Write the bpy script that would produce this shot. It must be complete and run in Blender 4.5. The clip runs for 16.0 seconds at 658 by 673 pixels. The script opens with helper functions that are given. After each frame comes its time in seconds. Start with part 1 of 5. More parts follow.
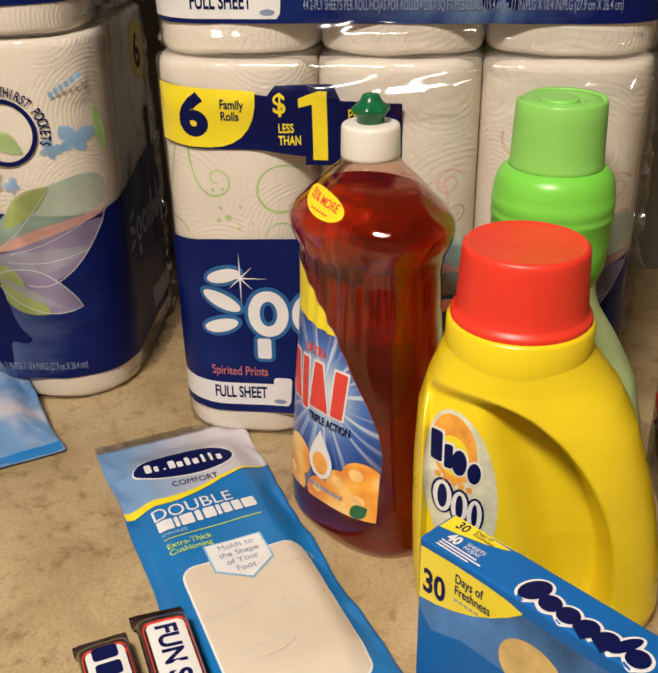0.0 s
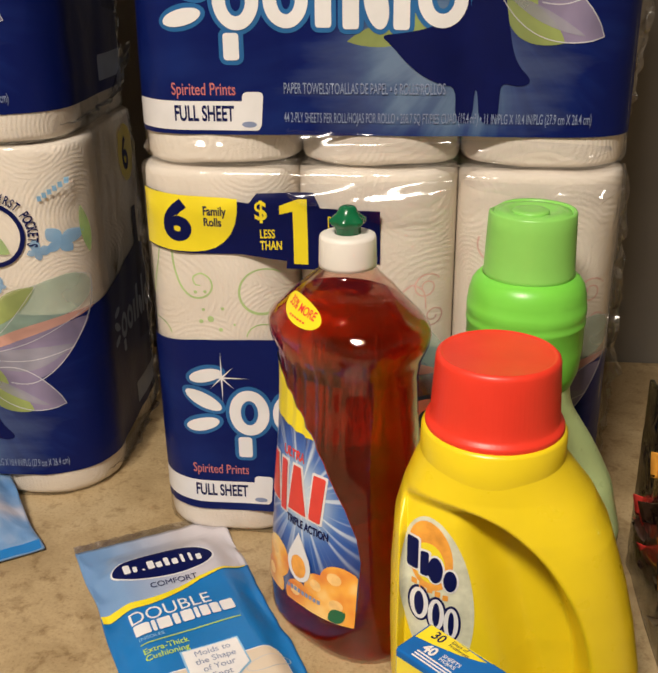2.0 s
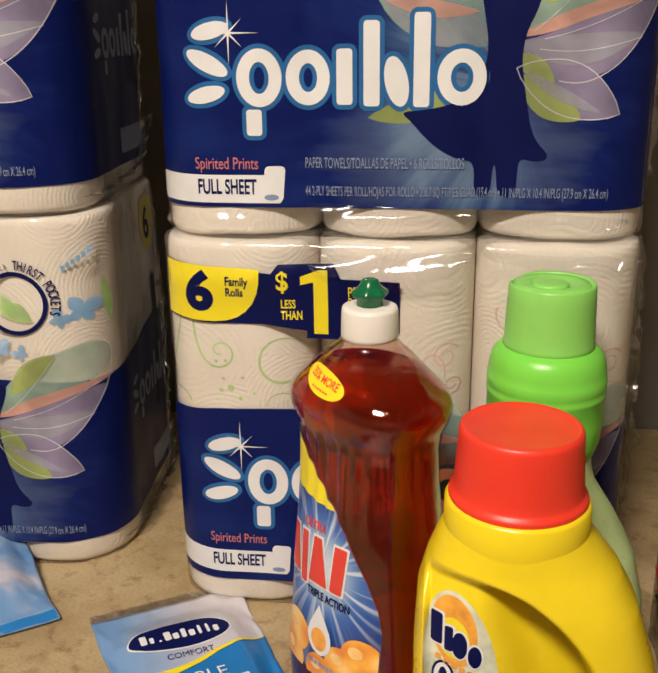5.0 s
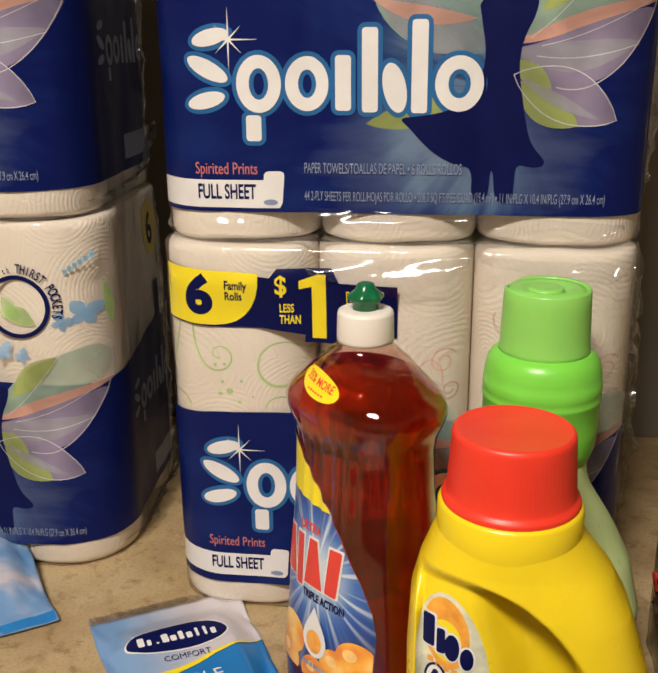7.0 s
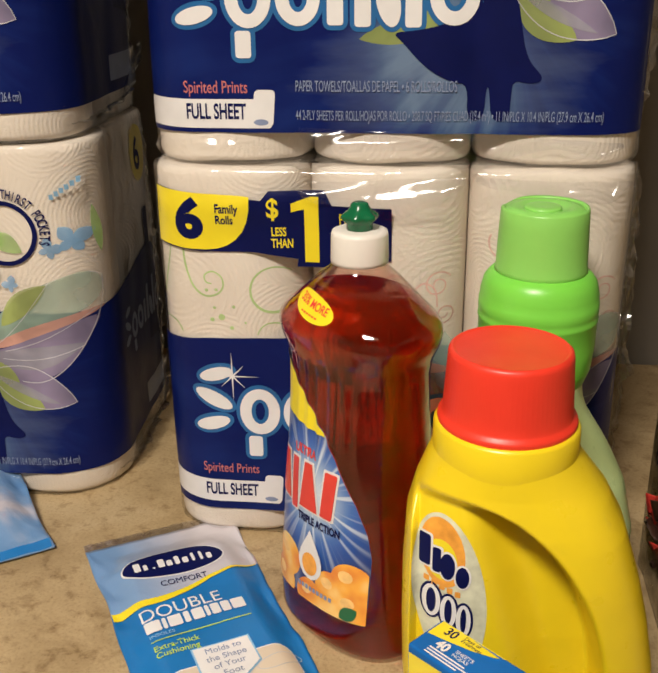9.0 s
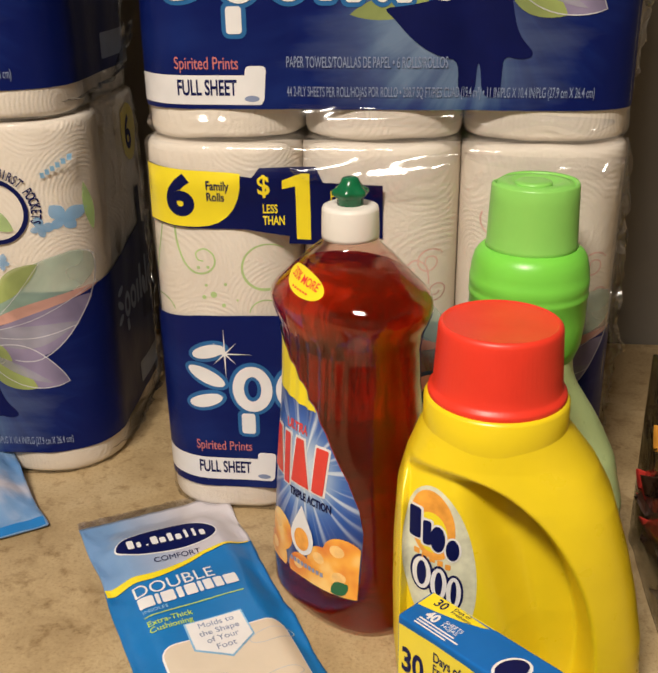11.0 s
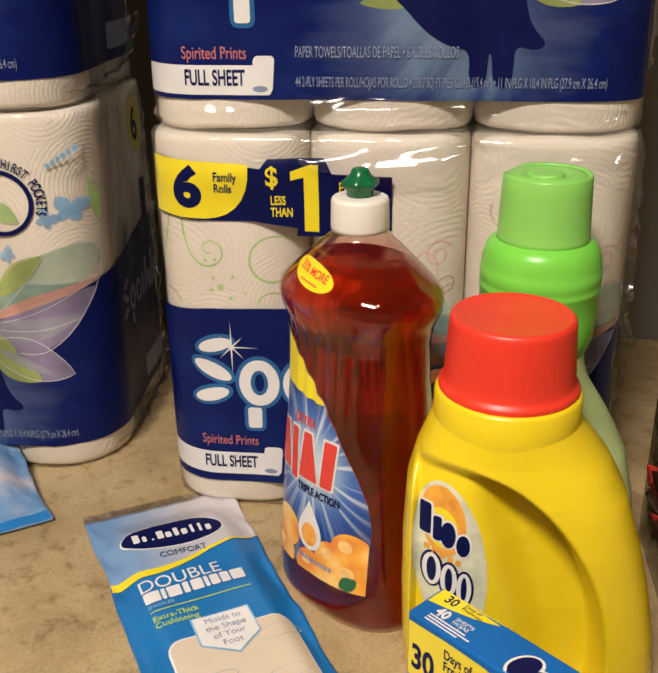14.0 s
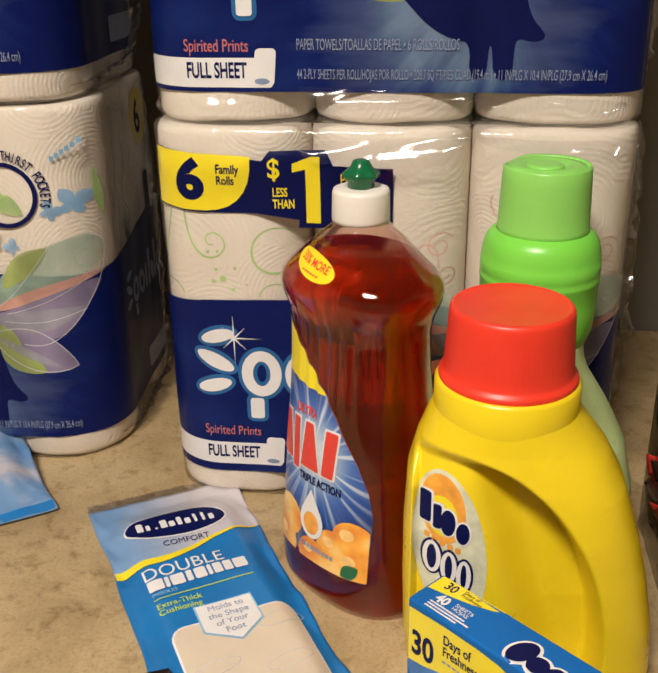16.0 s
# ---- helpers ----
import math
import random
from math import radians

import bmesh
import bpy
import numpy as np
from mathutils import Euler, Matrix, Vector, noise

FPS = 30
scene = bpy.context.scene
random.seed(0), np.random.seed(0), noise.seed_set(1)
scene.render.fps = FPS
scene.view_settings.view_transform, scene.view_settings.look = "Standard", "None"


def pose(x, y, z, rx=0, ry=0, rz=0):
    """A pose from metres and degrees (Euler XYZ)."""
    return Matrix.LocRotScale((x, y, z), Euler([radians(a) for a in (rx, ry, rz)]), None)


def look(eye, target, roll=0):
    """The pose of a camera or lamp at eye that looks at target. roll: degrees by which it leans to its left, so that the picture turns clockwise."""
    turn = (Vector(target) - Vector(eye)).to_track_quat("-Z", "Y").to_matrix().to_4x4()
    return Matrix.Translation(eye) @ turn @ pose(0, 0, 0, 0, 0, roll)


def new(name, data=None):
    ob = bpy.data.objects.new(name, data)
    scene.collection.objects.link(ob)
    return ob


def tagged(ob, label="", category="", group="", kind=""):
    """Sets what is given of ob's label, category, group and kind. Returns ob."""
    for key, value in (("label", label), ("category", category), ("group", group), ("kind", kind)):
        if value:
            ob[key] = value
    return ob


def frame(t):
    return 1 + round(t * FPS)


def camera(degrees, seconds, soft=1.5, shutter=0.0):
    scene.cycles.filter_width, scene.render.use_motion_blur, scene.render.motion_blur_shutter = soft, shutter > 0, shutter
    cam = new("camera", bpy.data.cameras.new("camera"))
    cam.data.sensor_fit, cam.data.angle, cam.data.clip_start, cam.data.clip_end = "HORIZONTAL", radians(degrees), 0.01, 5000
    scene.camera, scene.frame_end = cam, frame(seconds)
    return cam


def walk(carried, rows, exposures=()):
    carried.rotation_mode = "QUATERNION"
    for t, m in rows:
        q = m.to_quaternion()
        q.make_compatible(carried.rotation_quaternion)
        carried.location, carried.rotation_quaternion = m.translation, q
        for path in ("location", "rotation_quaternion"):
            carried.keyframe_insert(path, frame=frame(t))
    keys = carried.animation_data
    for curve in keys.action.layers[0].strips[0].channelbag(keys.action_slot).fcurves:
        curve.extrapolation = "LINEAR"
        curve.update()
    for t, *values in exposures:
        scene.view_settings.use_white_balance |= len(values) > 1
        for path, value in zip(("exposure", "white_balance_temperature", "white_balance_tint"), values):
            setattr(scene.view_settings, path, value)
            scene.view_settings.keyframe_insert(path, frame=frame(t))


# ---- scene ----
cam = camera(39.0, 16.0, soft=2.0)
PATH = [
    (0, (0.1860, -0.6033, 0.4048), (0.1208, -0.0749, 0.1282), -1.08),
    (0.5, (0.1853, -0.6071, 0.4178), (0.1136, -0.0676, 0.1653), -0.81),
    (1, (0.1937, -0.6027, 0.4189), (0.1297, -0.0574, 0.1769), -0.88),
    (1.5, (0.1939, -0.6027, 0.4217), (0.1356, -0.0545, 0.1850), -0.60),
    (2, (0.1940, -0.6033, 0.4225), (0.1328, -0.0530, 0.1914), -0.64),
    (2.5, (0.1941, -0.6032, 0.4217), (0.1314, -0.0518, 0.1936), -0.71),
    (3, (0.1943, -0.6046, 0.4228), (0.1296, -0.0523, 0.1975), -0.77),
    (3.5, (0.1930, -0.6065, 0.4265), (0.1224, -0.0488, 0.2167), -0.91),
    (3.7, (0.1913, -0.6099, 0.4327), (0.1181, -0.0486, 0.2338), -1.04),
    (6, (0.1847, -0.6034, 0.4289), (0.1225, -0.0393, 0.2343), -0.39),
    (6.5, (0.1888, -0.6070, 0.4313), (0.1225, -0.0428, 0.2381), -0.29),
    (7, (0.1945, -0.6100, 0.4278), (0.1208, -0.0453, 0.2389), -0.52),
    (7.5, (0.1902, -0.6098, 0.4319), (0.1127, -0.0454, 0.2437), -0.50),
    (8, (0.1899, -0.6115, 0.4272), (0.1141, -0.0488, 0.2334), -0.66),
    (8.5, (0.1928, -0.6125, 0.4179), (0.1227, -0.0548, 0.2081), -0.71),
    (9, (0.1917, -0.6056, 0.4162), (0.1255, -0.0540, 0.1897), -0.74),
    (9.5, (0.1951, -0.6089, 0.4146), (0.1322, -0.0587, 0.1838), -0.83),
    (12, (0.1943, -0.6086, 0.4104), (0.1302, -0.0610, 0.1738), -0.70),
    (12.5, (0.1919, -0.6056, 0.4102), (0.1260, -0.0582, 0.1733), -0.80),
    (13, (0.1931, -0.6051, 0.4089), (0.1272, -0.0581, 0.1713), -0.74),
    (13.5, (0.1930, -0.6054, 0.4077), (0.1285, -0.0580, 0.1708), -0.71),
    (14, (0.1905, -0.6038, 0.4073), (0.1257, -0.0568, 0.1696), -0.67),
    (14.5, (0.1944, -0.6081, 0.4077), (0.1299, -0.0611, 0.1698), -0.58),
    (15, (0.1953, -0.6093, 0.4053), (0.1295, -0.0625, 0.1674), -0.74),
    (15.5, (0.1952, -0.6138, 0.4061), (0.1289, -0.0672, 0.1678), -0.99),
    (16, (0.1925, -0.6089, 0.4078), (0.1255, -0.0639, 0.1661), -0.81),
]
walk(cam, [(t, look(eye, aim, lean)) for t, eye, aim, lean in PATH])

# ---- light: warm kitchen ceiling fitting, dim room ----
world = bpy.data.worlds.new("room_world")
scene.world = world
world.use_nodes = True
world.node_tree.nodes["Background"].inputs[0].default_value = (1.0, 0.86, 0.68, 1)
world.node_tree.nodes["Background"].inputs[1].default_value = 0.03
scene.view_settings.exposure = 0.0


def area_lamp(name, eye, target, sx, sy, watts, colour):
    data = bpy.data.lights.new(name, "AREA")
    data.shape, data.size, data.size_y, data.energy, data.color = "RECTANGLE", sx, sy, watts, colour
    ob = new(name, data)
    ob.matrix_world = look(eye, target)
    return ob


LAMP = (-0.13, -1.15, 1.46)
area_lamp("ceiling_lamp_light", LAMP, (LAMP[0], LAMP[1], 0.0), 0.40, 0.26, 44.0, (1.0, 0.90, 0.775))

from mathutils.bvhtree import BVHTree

# ---- materials ----


def mat(name, colour, rough=0.5, metal=0.0, coat=0.0, spec=0.5):
    m = bpy.data.materials.new(name)
    m.use_nodes = True
    b = m.node_tree.nodes["Principled BSDF"]
    b.inputs["Base Color"].default_value = (*colour, 1)
    b.inputs["Roughness"].default_value = rough
    b.inputs["Metallic"].default_value = metal
    b.inputs["Coat Weight"].default_value = coat
    b.inputs["Coat Roughness"].default_value = 0.08
    b.inputs["Specular IOR Level"].default_value = spec
    return m


def node(m, kind, **inputs):
    n = m.node_tree.nodes.new(kind)
    for k, v in inputs.items():
        n.inputs[k].default_value = v
    return n


def link(m, a, b):
    m.node_tree.links.new(a, b)


def bsdf(m):
    return m.node_tree.nodes["Principled BSDF"]


def coords(m, scale=(1, 1, 1), turn=(0, 0, 0)):
    tc = node(m, "ShaderNodeTexCoord")
    mp = node(m, "ShaderNodeMapping")
    mp.inputs["Scale"].default_value = scale
    mp.inputs["Rotation"].default_value = turn
    link(m, tc.outputs["Object"], mp.inputs["Vector"])
    return mp.outputs["Vector"]


def ramp(m, fac, stops):
    r = node(m, "ShaderNodeValToRGB")
    e = r.color_ramp.elements
    while len(e) < len(stops):
        e.new(0.5)
    for el, (p, c) in zip(e, stops):
        el.position, el.color = p, (*c, 1)
    link(m, fac, r.inputs["Fac"])
    return r.outputs["Color"]


def noise_tex(m, vec, scale, detail=4.0, rough=0.55, distort=0.0):
    n = node(m, "ShaderNodeTexNoise")
    n.inputs["Scale"].default_value, n.inputs["Detail"].default_value = scale, detail
    n.inputs["Roughness"].default_value, n.inputs["Distortion"].default_value = rough, distort
    link(m, vec, n.inputs["Vector"])
    return n.outputs["Fac"]


def bump(m, height, strength, dist):
    b = node(m, "ShaderNodeBump")
    b.inputs["Strength"].default_value, b.inputs["Distance"].default_value = strength, dist
    link(m, height, b.inputs["Height"])
    link(m, b.outputs["Normal"], bsdf(m).inputs["Normal"])
    return b


def math_node(m, op, a, b=None, value=0.0):
    n = node(m, "ShaderNodeMath")
    n.operation = op
    link(m, a, n.inputs[0])
    if b is not None:
        link(m, b, n.inputs[1])
    else:
        n.inputs[1].default_value = value
    return n.outputs[0]


def mix_col(m, fac, a, b, blend="MIX"):
    n = node(m, "ShaderNodeMix")
    n.data_type, n.blend_type = "RGBA", blend
    for sock, v in ((n.inputs[0], fac), (n.inputs[6], a), (n.inputs[7], b)):
        if isinstance(v, (int, float)):
            sock.default_value = v
        elif isinstance(v, tuple):
            sock.default_value = (*v, 1)
        else:
            link(m, v, sock)
    return n.outputs[2]


def worn(name, colour, rough=0.4, coat=0.0, amount=0.12, scale=40, relief=0.0, spec=0.5):
    """A plain coloured surface with soft mottling and uneven gloss."""
    m = mat(name, colour, rough, coat=coat, spec=spec)
    v = coords(m)
    n = noise_tex(m, v, scale, 5)
    lo = tuple(c * (1 - amount) for c in colour)
    hi = tuple(min(1, c * (1 + amount)) for c in colour)
    link(m, ramp(m, n, [(0.3, lo), (0.7, hi)]), bsdf(m).inputs["Base Color"])
    r = math_node(m, "MULTIPLY_ADD", noise_tex(m, v, scale * 3.1, 4), value=0.16)
    m.node_tree.nodes[-1].inputs[2].default_value = rough - 0.08
    link(m, r, bsdf(m).inputs["Roughness"])
    if relief:
        bump(m, noise_tex(m, v, scale * 2, 6), 0.4, relief)
    return m


def make_counter():
    m = mat("speckled_laminate", (0.4, 0.3, 0.2), 0.42)
    v = coords(m)
    big = noise_tex(m, v, 13, 5, 0.6, 0.6)
    mid = noise_tex(m, v, 52, 6, 0.7, 0.25)
    fine = noise_tex(m, v, 420, 5, 0.75)
    base = ramp(m, big, [(0.3, (0.35, 0.25, 0.13)), (0.5, (0.47, 0.35, 0.195)), (0.72, (0.55, 0.43, 0.26))])
    spots = ramp(m, mid, [(0.34, (0.56, 0.49, 0.40)), (0.47, (1, 1, 1)), (0.62, (1, 1, 1)), (0.74, (1.0, 0.97, 0.9))])
    grain = ramp(m, fine, [(0.34, (0.58, 0.52, 0.44)), (0.46, (0.92, 0.9, 0.87)), (0.6, (1, 1, 1)), (0.72, (1.25, 1.22, 1.15))])
    c = mix_col(m, 0.85, base, spots, "MULTIPLY")
    c = mix_col(m, 0.75, c, grain, "MULTIPLY")
    link(m, c, bsdf(m).inputs["Base Color"])
    bump(m, fine, 0.15, 0.0006)
    return m


def make_towel():
    """Soft quilted paper: arcs of fine dimples round scattered centres."""
    m = mat("embossed_paper_towel", (0.80, 0.74, 0.66), 0.92, spec=0.08)
    v = coords(m)
    vor = node(m, "ShaderNodeTexVoronoi")
    vor.inputs["Scale"].default_value = 15
    vor.inputs["Randomness"].default_value = 0.7
    link(m, v, vor.inputs["Vector"])
    rings = math_node(m, "SINE", math_node(m, "MULTIPLY", vor.outputs["Distance"], value=128.0))
    dots = node(m, "ShaderNodeTexVoronoi")
    dots.inputs["Scale"].default_value = 430
    link(m, v, dots.inputs["Vector"])
    patch = noise_tex(m, v, 26, 2)
    h = math_node(m, "MULTIPLY", math_node(m, "MULTIPLY", rings, patch), value=0.55)
    dimples = math_node(m, "MULTIPLY_ADD", dots.outputs["Distance"], value=0.9)
    link(m, h, m.node_tree.nodes[-1].inputs[2])
    fibre = math_node(m, "MULTIPLY_ADD", noise_tex(m, v, 700, 4, 0.7), value=0.5)
    link(m, dimples, m.node_tree.nodes[-1].inputs[2])
    bump(m, fibre, 0.42, 0.0006)
    soft = noise_tex(m, v, 14, 4)
    link(m, ramp(m, soft, [(0.3, (0.76, 0.68, 0.59)), (0.7, (0.86, 0.79, 0.70))]), bsdf(m).inputs["Base Color"])
    return m


def make_film(name, tint=(1, 1, 1), rough=0.06, relief=0.0016, scale=30, low=0.0):
    """Thin clear wrapping film: see-through, with a fresnel gloss."""
    m = bpy.data.materials.new(name)
    m.use_nodes = True
    t = m.node_tree
    t.nodes.remove(t.nodes["Principled BSDF"])
    out = t.nodes["Material Output"]
    tr = node(m, "ShaderNodeBsdfTransparent")
    tr.inputs[0].default_value = (*tint, 1)
    gl = node(m, "ShaderNodeBsdfGlossy")
    gl.inputs["Roughness"].default_value = rough
    fr = node(m, "ShaderNodeLayerWeight")
    v = coords(m)
    b = node(m, "ShaderNodeBump")
    b.inputs["Strength"].default_value, b.inputs["Distance"].default_value = 0.5, relief
    link(m, noise_tex(m, v, scale, 3, 0.5, 1.2), b.inputs["Height"])
    link(m, b.outputs["Normal"], gl.inputs["Normal"])
    link(m, b.outputs["Normal"], fr.inputs["Normal"])
    mx = node(m, "ShaderNodeMixShader")
    f = math_node(m, "MULTIPLY_ADD", math_node(m, "POWER", fr.outputs["Facing"], value=3.2), value=0.95)
    m.node_tree.nodes[-1].inputs[2].default_value = 0.035 + low
    link(m, f, mx.inputs[0])
    link(m, tr.outputs[0], mx.inputs[1])
    link(m, gl.outputs[0], mx.inputs[2])
    link(m, mx.outputs[0], out.inputs[0])
    return m


def make_navy():
    """Navy printed film with lighter blue rays fanning out of its middle."""
    m = mat("navy_printed_film", (0.01, 0.02, 0.14), 0.36, coat=0.03, spec=0.14)
    v = coords(m)
    sep = node(m, "ShaderNodeSeparateXYZ")
    link(m, v, sep.inputs[0])
    dx = math_node(m, "SUBTRACT", sep.outputs[0], value=0.075)
    dz = math_node(m, "SUBTRACT", sep.outputs[2], value=0.100)
    ang = math_node(m, "ARCTAN2", dz, dx)
    rad = math_node(m, "SQRT", math_node(m, "ADD", math_node(m, "MULTIPLY", dx, dx), math_node(m, "MULTIPLY", dz, dz)))
    comb = node(m, "ShaderNodeCombineXYZ")
    link(m, math_node(m, "MULTIPLY", ang, value=3.2), comb.inputs[0])
    link(m, math_node(m, "MULTIPLY", rad, value=5.0), comb.inputs[1])
    rays = noise_tex(m, comb.outputs[0], 1.7, 3, 0.55)
    cloud = noise_tex(m, v, 11, 4, 0.55, 0.5)
    reach = ramp(m, rad, [(0.02, (0.9, 0.9, 0.9)), (0.075, (0.92, 0.92, 0.92)), (0.105, (0.45, 0.45, 0.45)), (0.19, (0.30, 0.30, 0.30))])
    side = ramp(m, math_node(m, "ADD", math_node(m, "MULTIPLY", sep.outputs[0], value=4.0), value=0.5), [(0.70, (1, 1, 1)), (0.90, (0.30, 0.30, 0.30))])
    f = math_node(m, "MULTIPLY", math_node(m, "MULTIPLY", math_node(m, "MULTIPLY", math_node(m, "MULTIPLY", rays, cloud), reach), side), value=1.4)
    c = ramp(m, f, [(0.10, (0.003, 0.009, 0.095)), (0.19, (0.008, 0.022, 0.140)), (0.28, (0.032, 0.070, 0.19)), (0.42, (0.11, 0.18, 0.31))])
    ex = math_node(m, "MULTIPLY", math_node(m, "SUBTRACT", sep.outputs[0], value=0.035), value=6.5)
    ez = math_node(m, "MULTIPLY", math_node(m, "SUBTRACT", sep.outputs[2], value=0.060), value=13.0)
    far = math_node(m, "SQRT", math_node(m, "ADD", math_node(m, "MULTIPLY", ex, ex), math_node(m, "MULTIPLY", ez, ez)))
    mist = ramp(m, math_node(m, "ADD", far, math_node(m, "MULTIPLY", noise_tex(m, coords(m, (9, 1, 40), (0, 0.15, 0)), 1.3, 4), value=0.7)), [(0.25, (0.6, 0.6, 0.6)), (0.98, (0, 0, 0))])
    c = mix_col(m, mist, c, (0.20, 0.26, 0.36))
    link(m, c, bsdf(m).inputs["Base Color"])
    bump(m, noise_tex(m, v, 28, 3, 0.5, 1.0), 0.25, 0.002)
    return m


def make_wing(name, colour, cover):
    """Thin tinted print that lets the ground under it through, unevenly."""
    m = mat(name, colour, 0.35, spec=0.2)
    v = coords(m)
    n = noise_tex(m, v, 24, 3, 0.5, 0.6)
    hi = tuple(min(1, c * 1.3) for c in colour)
    link(m, ramp(m, n, [(0.3, tuple(c * 0.75 for c in colour)), (0.7, hi)]), bsdf(m).inputs["Base Color"])
    link(m, ramp(m, noise_tex(m, v, 15, 2), [(0.3, (cover - 0.22,) * 3), (0.7, (cover + 0.2,) * 3)]), bsdf(m).inputs["Alpha"])
    return m


def make_burst():
    """Deep blue label with white rays fanning out of a pale middle."""
    m = mat("sunburst_label", (0.012, 0.10, 0.42), 0.3, coat=0.4)
    sep = node(m, "ShaderNodeSeparateXYZ")
    link(m, coords(m), sep.inputs[0])
    dx = math_node(m, "SUBTRACT", sep.outputs[0], value=-0.004)
    dz = math_node(m, "SUBTRACT", sep.outputs[2], value=0.110)
    ang = math_node(m, "ARCTAN2", dz, dx)
    rad = math_node(m, "SQRT", math_node(m, "ADD", math_node(m, "MULTIPLY", dx, dx), math_node(m, "MULTIPLY", dz, dz)))
    comb = node(m, "ShaderNodeCombineXYZ")
    link(m, math_node(m, "MULTIPLY", ang, value=3.4), comb.inputs[0])
    rays = noise_tex(m, comb.outputs[0], 1.9, 1.5, 0.5)
    beams = ramp(m, rays, [(0.49, (0, 0, 0)), (0.64, (1, 1, 1))])
    reach = ramp(m, rad, [(0.012, (1, 1, 1)), (0.034, (0.62, 0.62, 0.62)), (0.056, (0.16, 0.16, 0.16))])
    heart = ramp(m, rad, [(0.008, (0.8, 0.8, 0.8)), (0.030, (0.05, 0.05, 0.05)), (0.045, (0, 0, 0))])
    blue = ramp(m, rad, [(0.012, (0.06, 0.26, 0.62)), (0.035, (0.012, 0.09, 0.40)), (0.058, (0.005, 0.022, 0.16))])
    f = math_node(m, "MAXIMUM", math_node(m, "MULTIPLY", beams, reach), heart)
    link(m, mix_col(m, f, blue, (0.74, 0.82, 0.88)), bsdf(m).inputs["Base Color"])
    return m


def make_fruit():
    m = mat("orange_fruit_print", (0.88, 0.36, 0.05), 0.35, coat=0.3)
    v = coords(m)
    link(m, ramp(m, noise_tex(m, v, 55, 2, 0.4), [(0.3, (0.74, 0.20, 0.02)), (0.52, (0.90, 0.42, 0.05)), (0.72, (0.95, 0.66, 0.24))]), bsdf(m).inputs["Base Color"])
    return m


def make_liquid():
    """Red soap: bends what lies behind it and lets red light pass."""
    m = mat("amber_red_soap", (0.6, 0.07, 0.02), 0.02)
    b = bsdf(m)
    b.inputs["Transmission Weight"].default_value = 0.92
    b.inputs["Specular IOR Level"].default_value = 0.3
    b.inputs["IOR"].default_value = 1.22
    n = noise_tex(m, coords(m, (60, 60, 9)), 1.0, 2)
    link(m, ramp(m, n, [(0.3, (0.68, 0.045, 0.010)), (0.7, (0.90, 0.090, 0.018))]), b.inputs["Base Color"])
    bump(m, noise_tex(m, coords(m, (85, 85, 9)), 1.0, 2, 0.5, 0.8), 0.5, 0.005)
    tr = node(m, "ShaderNodeBsdfTransparent")
    tr.inputs[0].default_value = (0.95, 0.19, 0.065, 1)
    mx = node(m, "ShaderNodeMixShader")
    mx.inputs[0].default_value = 0.30
    link(m, b.outputs[0], mx.inputs[1])
    link(m, tr.outputs[0], mx.inputs[2])
    link(m, mx.outputs[0], m.node_tree.nodes["Material Output"].inputs[0])
    return m


def make_pale_green():
    m = worn("pale_green_plastic", (0.58, 0.74, 0.34), 0.3, amount=0.08)
    bsdf(m).inputs["Subsurface Weight"].default_value = 0.0
    return m


def make_wall():
    m = mat("brown_painted_wall", (0.26, 0.18, 0.10), 0.65)
    v = coords(m)
    link(m, ramp(m, noise_tex(m, v, 5, 5), [(0.3, (0.140, 0.128, 0.112)), (0.7, (0.172, 0.157, 0.137))]), bsdf(m).inputs["Base Color"])
    bump(m, noise_tex(m, v, 120, 4), 0.2, 0.001)
    return m


def make_sky_pouch():
    m = mat("pale_blue_printed_foil", (0.4, 0.6, 0.8), 0.28, coat=0.4)
    v = coords(m)
    sep = node(m, "ShaderNodeSeparateXYZ")
    link(m, v, sep.inputs[0])
    across = math_node(m, "MULTIPLY_ADD", sep.outputs[0], value=5.6)
    link(m, math_node(m, "MULTIPLY", noise_tex(m, v, 16, 3, 0.5, 0.5), value=0.55), m.node_tree.nodes[-2].inputs[2])
    link(m, ramp(m, across, [(0.32, (0.08, 0.23, 0.52)), (0.62, (0.20, 0.34, 0.58)), (0.92, (0.58, 0.55, 0.60))]), bsdf(m).inputs["Base Color"])
    bump(m, noise_tex(m, v, 40, 3, 0.5, 1.0), 0.3, 0.002)
    return m


def make_cloud_foil():
    m = mat("cloudy_blue_foil", (0.2, 0.4, 0.6), 0.26, coat=0.4)
    v = coords(m)
    link(m, ramp(m, noise_tex(m, v, 17, 3, 0.5, 0.5), [(0.30, (0.06, 0.20, 0.46)), (0.52, (0.18, 0.31, 0.54)), (0.68, (0.52, 0.50, 0.57))]), bsdf(m).inputs["Base Color"])
    bump(m, noise_tex(m, v, 45, 3, 0.5, 1.0), 0.5, 0.003)
    return m


